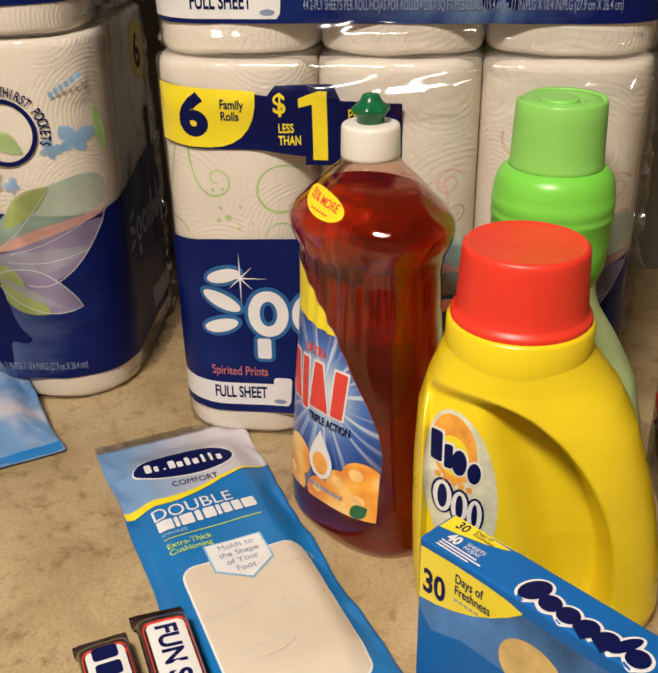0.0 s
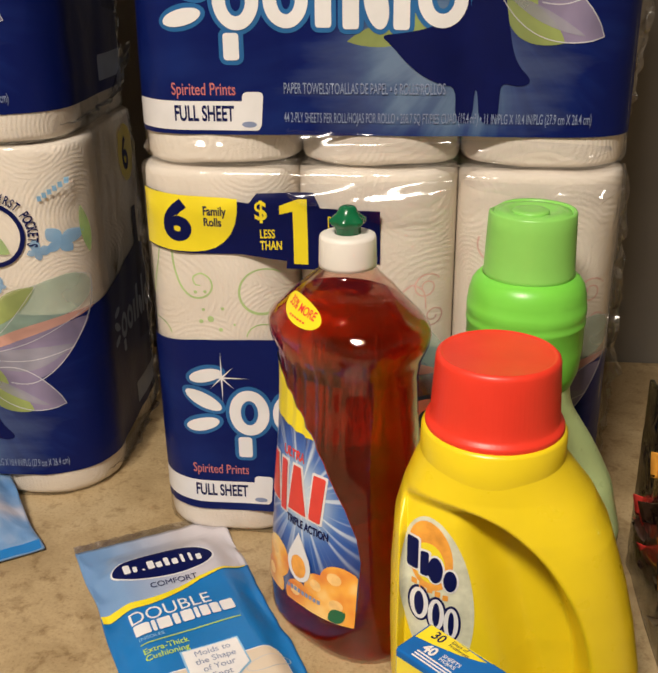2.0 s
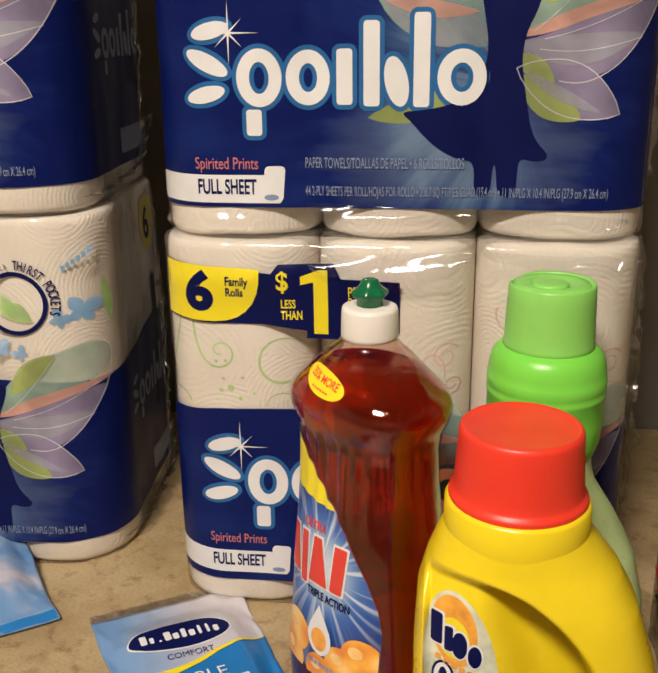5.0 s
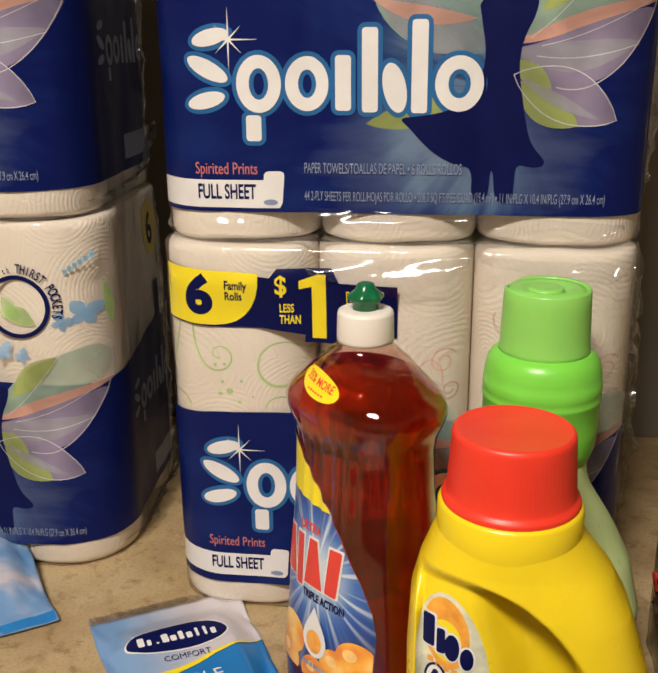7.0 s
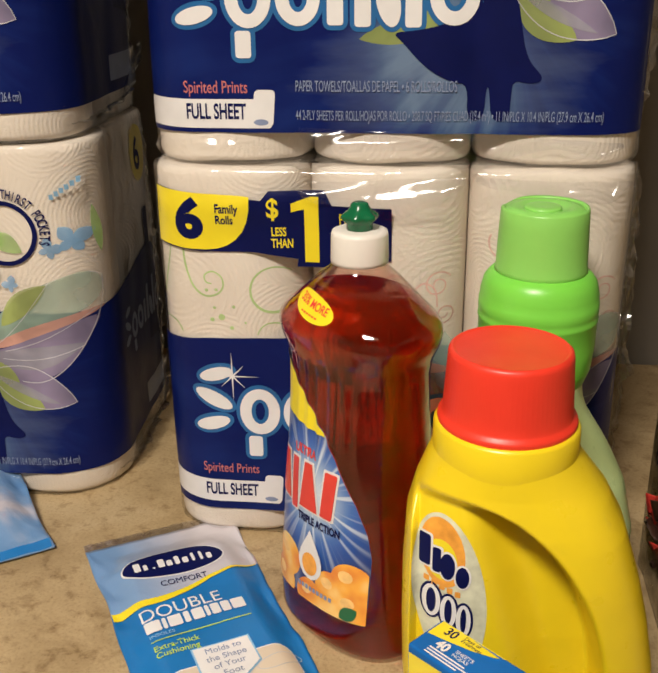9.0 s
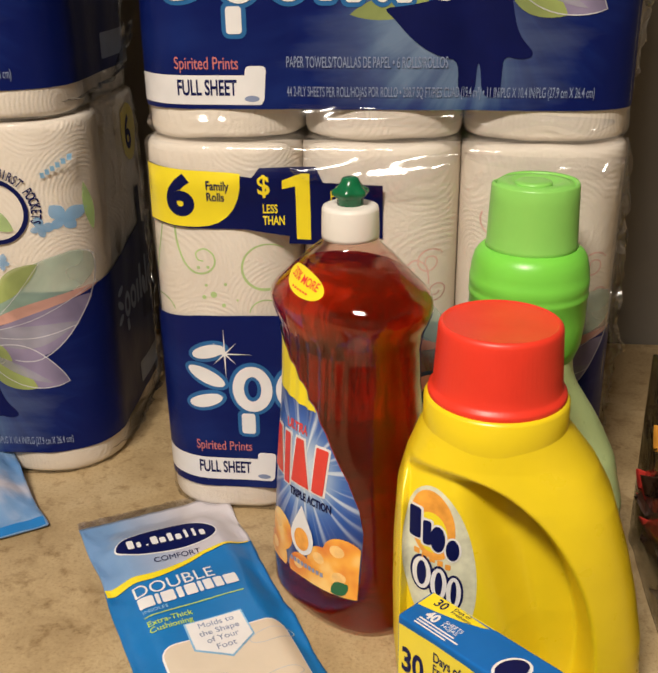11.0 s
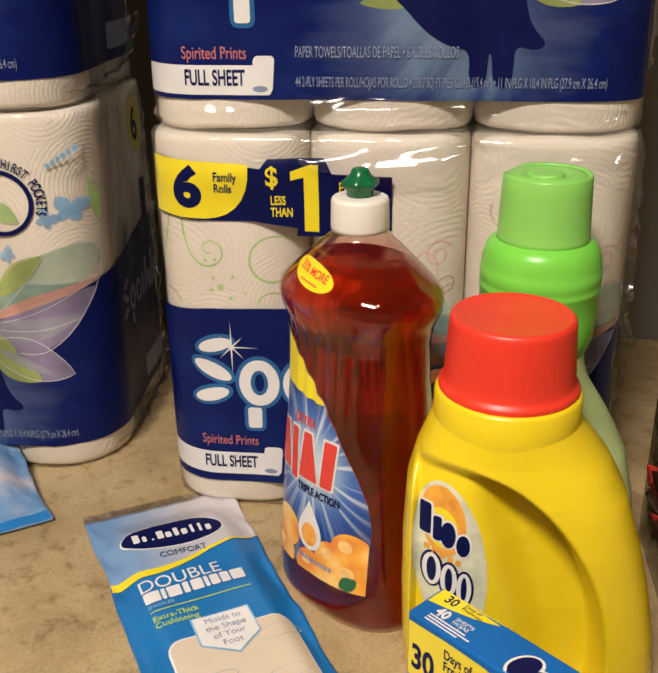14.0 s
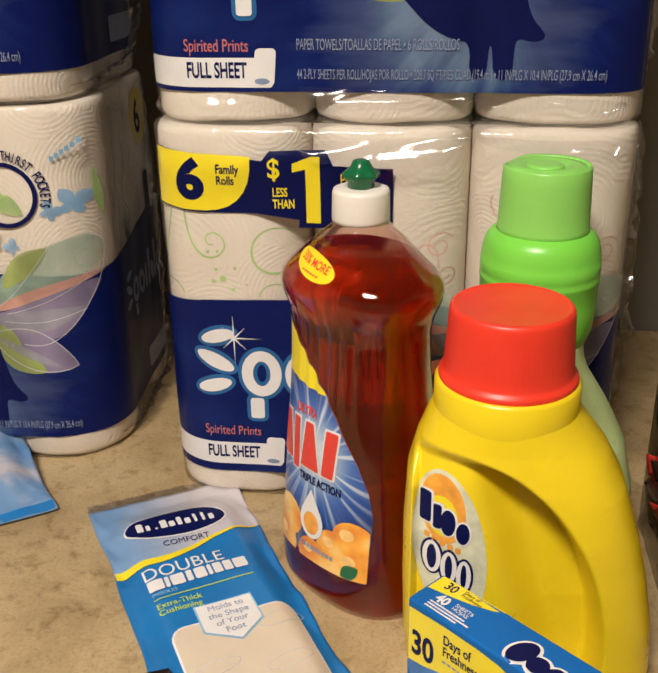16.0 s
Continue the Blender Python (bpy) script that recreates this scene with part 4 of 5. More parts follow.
aj_body = part("body", aj_bm(0.0, 0.0, 0.260, 110), SHELL, AJ, "clear moulded plastic body")
part("liquid", aj_bm(0.0012, 0.0015, 0.2330, 90), LIQUID, AJ, "red-orange soap")
part("cap", lathe_bm([(0.0150, 0.2520), (0.0168, 0.2523), (0.0170, 0.2545), (0.0166, 0.2690), (0.0160, 0.2708), (0.0140, 0.2716), (0.006, 0.2718)], 48), WHITEPL, AJ, "white ribbed cap")
noz = []
for z, r, star in ((0.2700, 0.0078, 0.0), (0.2752, 0.0076, 0.0), (0.2760, 0.0084, 0.05), (0.2785, 0.0104, 0.08), (0.2802, 0.0102, 0.08), (0.2824, 0.0072, 0.05), (0.2848, 0.0056, 0.0), (0.2868, 0.0048, 0), (0.2876, 0.0030, 0)):
    noz.append([(r * (1 + star * math.cos(6 * t)) * math.cos(t), r * (1 + star * math.cos(6 * t)) * math.sin(t), z) for t in (2 * math.pi * i / 48 for i in range(48))])
part("nozzle", rings_bm(noz), DEEPGREEN, AJ, "dark green star-shaped nozzle")
aj_tree = surface_of(aj_body)
ajm = sheet((0.003, -0.3, 0.001), (1, 0, 0), (0, 0, 1))


def aj_lay(name, loops, ink, lift, step=0.003):
    return press(name, poly_bm(loops), ink, aj_body, aj_tree, ajm, lift * 1.8, step)


label_edge = [(-0.044, 0.038), (-0.01, 0.031), (0.026, 0.030), (0.0335, 0.033), (0.037, 0.044), (0.037, 0.078), (0.034, 0.094), (0.027, 0.112), (0.014, 0.134), (0.003, 0.150), (-0.014, 0.170), (-0.028, 0.183), (-0.038, 0.192), (-0.044, 0.192)]
BURST, FRUIT = make_burst(), make_fruit()
# added layer behind the label; the soap's red glow is put into its colour
aj_lay("label_back", [label_edge], worn("amber_label_back", (0.45, 0.06, 0.02), 0.5), -0.0005)
aj_lay("label", [label_edge], BURST, 0.0004)
aj_lay("yellow_flash", [[(-0.044, 0.157), (-0.010, 0.151), (0.0025, 0.150), (-0.014, 0.1698), (-0.028, 0.1828), (-0.038, 0.1918), (-0.044, 0.1918)]], YELLOWINK, 0.0007)
MARKS = ([(-0.0400, 0.097), (-0.0270, 0.097), (-0.0300, 0.129), (-0.0355, 0.129)], rect(-0.0255, 0.093, -0.0195, 0.129, 0.0012, 0.02), [(-0.0175, 0.097), (-0.0010, 0.097), (-0.0060, 0.129), (-0.0125, 0.129)], rect(0.0015, 0.097, 0.0110, 0.129, 0.0012, 0.12))
for shape in MARKS:
    mx_, my_ = sum(p_[0] for p_ in shape) / len(shape), sum(p_[1] for p_ in shape) / len(shape)
    aj_lay("mark_outline", [[(x + math.copysign(0.0014, x - mx_), y + math.copysign(0.0014, y - my_)) for x, y in shape]], WHITEINK, 0.0009)
    aj_lay("mark", [shape], REDINK, 0.0014)
press("lettering", text_bm("ULTRA", 0.0085, -0.023, 0.1330, 0.028, 0.75), REDINK, aj_body, aj_tree, ajm, 0.0020)
press("lettering", text_bm("TRIPLE ACTION", 0.0078, -0.0185, 0.0875, 0.035, 0.66), NAVYINK, aj_body, aj_tree, ajm, 0.0024)
fruit = [(-0.030, 0.040, 0.014), (-0.034, 0.022, 0.013), (0.012, 0.034, 0.013), (0.026, 0.044, 0.014), (0.028, 0.026, 0.013), (-0.006, 0.022, 0.012), (0.012, 0.019, 0.010)]
for i, (x, y, r) in enumerate([(fx, fy + 0.014, fr) for fx, fy, fr in fruit]):
    loop = [(max(-0.047, min(0.0365, px)), max(0.0310 + 0.0001 * abs(px), py)) for px, py in ellipse(x, y, r, r, 28)]
    aj_lay("orange_fruit", [loop], FRUIT, 0.0007 + 0.0001 * i)
    if y + r * 0.7 > 0.04:
        aj_lay("fruit_glint", [ellipse(max(-0.040, min(0.030, x - 0.25 * r)), max(0.037, y + 0.3 * r), 0.36 * r, 0.3 * r, 18)], PALEORANGE, 0.00075 + 0.0001 * i)
aj_lay("drop_edge", [ellipse(-0.006, 0.060, 0.0105, 0.0120, 30), [(-0.0155, 0.066), (0.0035, 0.066), (-0.0065, 0.0835)]], WHITEINK, 0.0016)
aj_lay("drop", [ellipse(-0.006, 0.059, 0.0068, 0.0080, 30)], ORANGEINK, 0.0019)
aj_lay("leaf", [petal(0.020, 0.0325, 0.031, 0.041, 0.7)], DEEPGREEN, 0.0018)
aj_lay("printed_bars", [rect(-0.016 + i * 0.0034, 0.0400, -0.0136 + i * 0.0034, 0.0430) for i in range(9)], GREYHAZEINK, 0.0019, 0)
tm = sheet((0, -0.3, 0), (1, 0, 0), (0, 0, 1))
press("sticker", poly_bm([ellipse(-0.0060, 0.2305, 0.0185, 0.0066, 32, -10)]), YELLOWINK, aj_body, aj_tree, tm, 0.0004, 0.004, "round yellow sticker")
press("sticker_lettering", joined(text_bm("35% MORE", 0.0060, -0.0060, 0.2300, 0.015, 0.95, "CENTER", -8)), REDINK, aj_body, aj_tree, tm, 0.0009, 0)
press("sticker_bars", poly_bm([rect(-0.0135 + 0.0026 * i, 0.2270 - 0.0003 * i, -0.0118 + 0.0026 * i, 0.2279 - 0.0003 * i) for i in range(6)]), REDINK, aj_body, aj_tree, tm, 0.0009, 0)

# ---- laundry detergent jug ----
TD = thing("detergent_jug", pose(0.2325, -0.156, 0.0, 0, 0, 0), "yellow plastic laundry detergent jug with red cap and moulded handle", "detergent")
TD_L = [(0.0, 0.045), (0.004, 0.050), (0.03, 0.0525), (0.065, 0.0535), (0.10, 0.0535), (0.13, 0.052), (0.150, 0.0475), (0.166, 0.0420), (0.174, 0.0385)]
TD_R = [(0.0, 0.084), (0.004, 0.090), (0.013, 0.092), (0.045, 0.089), (0.075, 0.083), (0.10, 0.0765), (0.132, 0.066), (0.150, 0.0565), (0.166, 0.0445), (0.174, 0.0385)]
TD_D = [(0.0, 0.040), (0.004, 0.045), (0.06, 0.048), (0.11, 0.047), (0.14, 0.044), (0.160, 0.040), (0.174, 0.0385)]


def td_bm(n=190, m=300):
    rings = []
    zs = np.concatenate([np.linspace(0, 0.006, 5), np.linspace(0.009, 0.174, n)])
    for z in zs:
        l, r, d = smooth_or(z, TD_L), smooth_or(z, TD_R), smooth_or(z, TD_D)
        cx, a = (r - l) / 2, (r + l) / 2
        p = 2.0 + 1.0 * smooth_interp(z, [(0.0, 1), (0.12, 1), (0.172, 0)])
        ring = []
        for x, y, zz in oval_ring(z, a, d, m, p):
            x += cx
            if y < 0:
                # hollow under the arched handle, on the front face
                e = math.hypot((x + 0.028) / 0.088, (z - 0.030) / 0.129)
                t = max(0.0, min(1.0, (1.0 - e) / 0.090))
                t = t * t * (3 - 2 * t)
                left = max(0.0, min(1.0, (x + 0.0485) / 0.004))
                crest = max(0.0, min(1.0, (x + 0.0256 - 0.286 * (0.153 - z)) / 0.030))
                crest = crest * crest * (3 - 2 * crest)
                deep = 0.0110 + 0.0190 * crest
                y += min(deep * t * left, max(0.0, -y - 0.004))
            ring.append((x, y, zz))
        rings.append(ring)
    return rings_bm(rings)


def smooth_or(z, table):
    return interp(z, table)


td_body = part("body", td_bm(), YELLOWPL, TD, "yellow moulded body with handle hollow")
part("collar", lathe_bm([(0.0385, 0.165), (0.0390, 0.170), (0.0388, 0.1865), (0.0375, 0.1885), (0.0345, 0.189), (0.0335, 0.186)], 72), YELLOWPL, TD)
cap = []
for z, r in ((0.1855, 0.0340), (0.1880, 0.0366), (0.1900, 0.0370), (0.1918, 0.0366), (0.1928, 0.0350), (0.1945, 0.0343), (0.2000, 0.0340), (0.2225, 0.0326), (0.2262, 0.0324), (0.2280, 0.0319), (0.2290, 0.0309), (0.2293, 0.0298), (0.2288, 0.0292), (0.2286, 0.0285), (0.2288, 0.010)):
    rib = 0.0028 if 0.194 < z < 0.225 else 0.0
    cap.append([(r * (1 - rib * (i % 3 == 0)) * math.cos(2 * math.pi * i / 240), r * (1 - rib * (i % 3 == 0)) * math.sin(2 * math.pi * i / 240), z) for i in range(240)])
part("cap", rings_bm(cap), REDPL, TD, "red ribbed screw cap")
td_tree = surface_of(td_body)
tdm = sheet((0, -0.28, 0), (1, 0, 0), (0, 0, 1))


def td_lay(name, loops, ink, lift, step=0.005):
    return press(name, poly_bm(loops), ink, td_body, td_tree, tdm, lift, step)


FROST = worn("pearl_label", (0.66, 0.66, 0.50), 0.35, amount=0.25, scale=70)
td_lay("label", [[(x, z) for x, z in ellipse(-0.0275, 0.0950, 0.0200, 0.0480, 48, 7)]], FROST, 0.0004, 0.003)
DX, DZ = -0.001, 0.004
shift = lambda loops: [[(x + DX, z + DZ) for x, z in l] for l in loops]
td_lay("mark_disc", shift([ellipse(-0.0305, 0.1165, 0.0120, 0.0200, 36, 6)]), ORANGEINK, 0.0008, 0.003)
td_lay("mark_ring", shift([ellipse(-0.0310, 0.1130, 0.0085, 0.0120, 36, 6)]), YELLOWINK, 0.0011, 0.003)
PODS = (("bar", -0.0395, 0.1165, 0.0030, 0.0090), ("bar", -0.0332, 0.1125, 0.0022, 0.0072), ("pod", -0.0275, 0.1100, 0.0040, 0.0078), ("pod", -0.0195, 0.1050, 0.0036, 0.0065))
for grow, ink, lift in ((0.0011, WHITEINK, 0.0013), (0.0, NAVYINK, 0.0018)):
    for kind, x, z, a, b in PODS:
        td_lay("mark" if grow == 0 else "mark_outline", shift([ellipse(x, z, a + grow, b + grow, 24) if kind == "pod" else rect(x - a - grow, z - b - grow, x + a + grow, z + b + grow, 0.0014)]), ink, lift, 0.003)
td_lay("printed_bars", shift([rect(-0.040 + 0.0042 * i, 0.0975 - 0.0014 * i, -0.037 + 0.0042 * i, 0.1010 - 0.0014 * i, 0.0005) for i in range(5)]), ORANGEINK, 0.0010, 0)
for x, z, a in ((-0.0355, 0.0860, 0.0050), (-0.0262, 0.0815, 0.0044), (-0.0180, 0.0775, 0.0040)):
    td_lay("second_mark_edge", shift([ellipse(x, z, a + 0.0013, 0.0118, 28)]), NAVYINK, 0.0010, 0.003)
    td_lay("second_mark", shift(ring_loops(x, z, a, 0.0104, 0.0024, 0, 28)), WHITEINK, 0.0016, 0.003)

# ---- fabric softener bottle ----
GR = thing("fabric_softener_bottle", pose(0.2555, -0.060, 0.0), "pale green softener bottle with bright green measuring cap", "softener")
gprof = [(0.0, 0.052, 0.036, 0.0), (0.004, 0.058, 0.040, 0.0), (0.03, 0.064, 0.043, 0.002), (0.066, 0.0655, 0.042, 0.002), (0.10, 0.058, 0.038, 0.001), (0.13, 0.045, 0.034, 0), (0.150, 0.0345, 0.031, 0), (0.160, 0.0315, 0.0305, 0), (0.168, 0.0305, 0.0305, 0), (0.20, 0.030, 0.030, 0)]
grings = []
for z in np.linspace(0, 0.2, 60):
    a = interp(z, [(p[0], p[1]) for p in gprof]) * (1 + 0.09 * smooth_interp(z, [(0.0, 1), (0.11, 1), (0.165, 0), (0.2, 0)]))
    b = interp(z, [(p[0], p[2]) for p in gprof])
    grings.append(oval_ring(z, a, b, 72, 2.2))
part("body", rings_bm(grings), PALEGREEN, GR, "pale translucent green body")
part("dosing_collar", lathe_bm([(0.028, 0.170), (0.0315, 0.171), (0.0345, 0.180), (0.0358, 0.195), (0.0358, 0.2100), (0.0364, 0.2112), (0.0364, 0.2130), (0.0361, 0.2138), (0.0361, 0.2165), (0.0363, 0.2172), (0.0362, 0.2225), (0.0358, 0.2232), (0.0355, 0.2280), (0.0348, 0.2310), (0.0346, 0.2318), (0.0338, 0.2350), (0.0318, 0.2380), (0.0295, 0.2402), (0.0275, 0.2410)], 72), GREENPL, GR)
lip = []
for z, r in ((0.240, 0.0280), (0.243, 0.0272), (0.255, 0.0268), (0.270, 0.0262), (0.2785, 0.0258), (0.2800, 0.0250), (0.2795, 0.0238), (0.272, 0.0234)):
    ring = []
    for i in range(72):
        t = 2 * math.pi * i / 72
        dip = 0.0022 * math.exp(-((math.degrees(t) - 150) / 22) ** 2) if z > 0.275 else 0
        ring.append((r * math.cos(t), r * math.sin(t), z - dip))
    lip.append(ring)
part("cap", rings_bm(lip), GREENCAP, GR, "bright green measuring cap")
part("cap_top", lathe_bm([(0.0236, 0.2765), (0.0225, 0.2790), (0.0150, 0.2800), (0.013, 0.2785), (0.004, 0.2782)], 48), GREENCAP, GR)

part("cap_tab", lathe_bm([(0.0110, 0.2790), (0.0108, 0.2806), (0.0098, 0.2813), (0.0060, 0.2815), (0.0020, 0.2812)], 40, cx=-0.002, cy=-0.006), GREENCAP, GR)

# ---- insole pouch lying on the counter ----


def pouch_bm(w, l, thick, seal, seed, nx=48, ny=90):
    bm = bmesh.new()
    top, low = [], []
    for j in range(ny + 1):
        rt, rl = [], []
        for i in range(nx + 1):
            x, y = w * i / nx, -l * j / ny
            ex, ey = min(x, w - x), min(-y, l + y)
            s = max(0.0, min(1.0, (ex - 0.004) / 0.022)) * max(0.0, min(1.0, (ey - seal) / 0.03))
            s = s * s * (3 - 2 * s)
            z = thick * s + (1 - s) * 0.0012 * (1 + noise.noise(Vector((x * 60, y * 60, seed)))) + s * 0.0010 * noise.noise(Vector((x * 30, y * 30, seed + 4)))
            z += 0.0026 * noise.noise(Vector((x * 90 + y * 40, y * 16, seed + 9))) * max(0, 1 - ex / 0.02)
            if ey < seal * 0.8:
                z += 0.00035 * math.sin(x * 2600)
            near = max(0.0, 1 - ex / 0.02) * (1 if x < w / 2 else -1)
            wob = 0.0022 * noise.noise(Vector((y * 22, 3.0, seed))) * abs(near) + 0.0035 * near * math.sin(math.pi * j / ny)
            nip = 0.0016 * noise.noise(Vector((x * 35, 8.0, seed))) * max(0.0, 1 - ey / 0.012)
            rt.append(bm.verts.new((x + wob, y + nip, max(0.0012, z + 0.001))))
            rl.append(bm.verts.new((x + wob, y + nip, 0.0004)))
        top.append(rt)
        low.append(rl)
    for j in range(ny):
        for i in range(nx):
            bm.faces.new((top[j][i], top[j + 1][i], top[j + 1][i + 1], top[j][i + 1]))
            bm.faces.new((low[j][i], low[j][i + 1], low[j + 1][i + 1], low[j + 1][i]))
    for j in range(ny):
        bm.faces.new((top[j][0], low[j][0], low[j + 1][0], top[j + 1][0]))
        bm.faces.new((top[j][nx], top[j + 1][nx], low[j + 1][nx], low[j][nx]))
    for i in range(nx):
        bm.faces.new((top[0][i], top[0][i + 1], low[0][i + 1], low[0][i]))
        bm.faces.new((top[ny][i], low[ny][i], low[ny][i + 1], top[ny][i + 1]))
    return bm


PW, PL = 0.1155, 0.300
PO = thing("insole_pouch", pose(-0.0635, -0.0425, 0.0, 0, 0, 30.0), "sealed blue foil pouch of cream shoe insoles lying flat", "insoles")
po_body = part("pouch", pouch_bm(PW, PL, 0.010, 0.014, 1), BLUEFOIL, PO)
po_tree = surface_of(po_body)
pom = sheet((0, 0, 0.3), (1, 0, 0), (0, 1, 0))


def po_lay(name, loops, ink, lift, step=0.003):
    return press(name, poly_bm(loops), ink, po_body, po_tree, pom, lift * 1.6, step)


def dip(x):
    return -0.0850 - 0.0055 * math.sin(math.pi * min(1, x / 0.075)) + 0.0185 * max(0, (x - 0.035) / 0.080) ** 1.5


curve = [(0.0005 + (PW - 0.001) * i / 20, dip(PW * i / 20)) for i in range(21)]
po_body.data.materials.append(SKYFOIL)
for poly in po_body.data.polygons:
    poly.material_index = int(poly.center.y > dip(min(PW, max(0.0, poly.center.x))) + 0.002)
po_lay("pale_header", [[*curve, (PW - 0.0030, -0.016), (0.0030, -0.016)]], SKYFOIL, 0.0004)
po_lay("yellow_line", [[(x, y + 0.5 * w) for (x, y), w in zip(curve, np.linspace(0.0085, 0.0008, 21))] + [(x, y - 0.5 * w) for (x, y), w in zip(curve[::-1], np.linspace(0.0008, 0.0085, 21))]], YELLOWINK, 0.0008)
po_lay("mark_oval_edge", [ellipse(0.0550, -0.0520, 0.0375, 0.0165, 40, -5)], WHITEINK, 0.0008)
po_lay("mark_oval", [ellipse(0.0550, -0.0520, 0.0362, 0.0152, 40, -5)], NAVYINK, 0.0011)
for i, (w, h) in enumerate(((0.0040, 0.0100), (0.0022, 0.0068), (0.0012, 0.0020), (0.0040, 0.0100), (0.0034, 0.0068), (0.0026, 0.0100), (0.0034, 0.0068), (0.0014, 0.0100), (0.0014, 0.0100), (0.0030, 0.0068))):
    x = 0.0290 + 0.00575 * i
    y = -0.0545 - 0.09 * (x - 0.028)
    po_lay("mark", [rect(x - w / 2 - 0.0004, y, x + w / 2 + 0.0004, y + h, 0.0012)], WHITEINK, 0.0016)
press("lettering", text_bm("COMFORT", 0.0085, 0.0400, -0.0775, 0.0, 0.82, "LEFT", -2), NAVYINK, po_body, po_tree, pom, 0.0022, 0)
press("lettering", text_bm("DOUBLE", 0.0165, 0.0185, -0.1085, 0.0, 0.90, "LEFT", 1), WHITEINK, po_body, po_tree, pom, 0.0014)
for x0, x1 in ((0, 0.013), (0.0145, 0.018), (0.0195, 0.031), (0.033, 0.038), (0.040, 0.050), (0.0515, 0.055), (0.0565, 0.064), (0.0655, 0.073), (0.0745, 0.086)):
    po_lay("mark_bar", [rect(0.0200 + 0.79 * x0, -0.1210, 0.0200 + 0.79 * x1, -0.1100, 0.0012)], WHITEINK, 0.0012)
press("lettering", text_bm("INSOLES", 0.0045, 0.0205, -0.1262, 0.01, 1.0), SKYINK, po_body, po_tree, pom, 0.0014)
po_lay("lime_line", [rect(0.0205, -0.1303, 0.0880, -0.1294)], LIMEINK, 0.0008)
press("lettering", joined(text_bm("Extra-Thick", 0.0074, 0.0205, -0.1398, 0.008, 0.84), text_bm("Cushioning", 0.0074, 0.0205, -0.1466, 0.008, 0.84)), LIMEINK, po_body, po_tree, pom, 0.0014)
po_lay("clear_window_edge", [rect(0.0215, -0.2800, 0.1020, -0.1625, 0.010)], WHITEINK, 0.0006)
po_lay("insole_window", [rect(0.0228, -0.2787, 0.1007, -0.1638, 0.009)], INSOLE, 0.0010)
po_lay("badge_edge", [[(0.0408, -0.1483), (0.0795, -0.1483), (0.0800, -0.1745), (0.0615, -0.1888), (0.0408, -0.1745)]], SKYINK, 0.0014)
po_lay("badge", [[(0.0420, -0.1495), (0.0783, -0.1495), (0.0788, -0.1738), (0.0615, -0.1873), (0.0420, -0.1738)]], WHITEINK, 0.0018)
press("lettering", joined(*[text_bm(w, 0.0072, 0.0605, -0.1570 - 0.0076 * i, 0.0, 0.92, "CENTER") for i, w in enumerate(("Molds to", "the Shape", "of Your", "Foot"))]), GREYHAZEINK, po_body, po_tree, pom, 0.0038, 0)
for cx, cy in ((0.040, -0.205), (0.082, -0.215), (0.090, -0.178), (0.052, -0.245)):
    loop = ellipse(cx, cy, 0.015, 0.0055, 30, 8)
    po_lay("embossed_oval", stroke(loop + [loop[0]], 0.0007), PALEEDGE, 0.0013, 0)

strip = bmesh.new()
edge = [[strip.verts.new((PW * i / 30, 0.0085 * j / 3, 0.0012 + 0.0012 * (j / 3) * (1 + noise.noise(Vector((i * 0.7, j * 0.9, 2)))))) for i in range(31)] for j in range(4)]
for ra, rb in zip(edge, edge[1:]):
    for i in range(30):
        strip.faces.new((ra[i], ra[i + 1], rb[i + 1], rb[i]))
part("clear_seal", strip, FOLD, PO, "clear crimped film edge")

# a second pouch, leaning on the pack
P2M = sheet((-0.0896, -0.0390, 0.0015), (0.72, 0.50, 0.0), (-0.60, 0.64, 0.13))
P2 = thing("insole_pouch", P2M @ pose(-0.115, 0.20, 0), "pale blue foil insole pouch propped against the towels", "insoles")
p2_body = part("pouch", pouch_bm(0.115, 0.20, 0.009, 0.012, 5), CLOUDFOIL, P2)
p2t = surface_of(p2_body)
press("blue_edge", poly_bm([rect(0.001, -0.1995, 0.114, -0.190)]), BLUEFOIL, p2_body, p2t, pom, 0.0005)
press("blue_edge", poly_bm([rect(0.001, -0.06, 0.114, -0.001)]), BLUEFOIL, p2_body, p2t, pom, 0.0005)

# ---- dryer sheet box ----
BX = thing("dryer_sheet_box", pose(0.1845, -0.2335, 0.0, 0, 0, -41.0), "blue card box of dryer sheets with yellow swooshes", "dryer sheets")
BL, BW, BH = 0.175, 0.0265, 0.100
bx_body = part("carton", box_bm(0, BL, 0, BW, 0.0006, BH, 0.0012, 2), BOXBLUE, BX, smooth=False)
bx_tree = surface_of(bx_body)
bt = sheet((0, 0, 0.3), (1, 0, 0), (0, 1, 0))
bf = sheet((0, -0.2, 0), (1, 0, 0), (0, 0, 1))


def bx_lay(name, loops, ink, lift, m, step=0.0):
    return press(name, poly_bm(loops), ink, bx_body, bx_tree, m, lift, step)


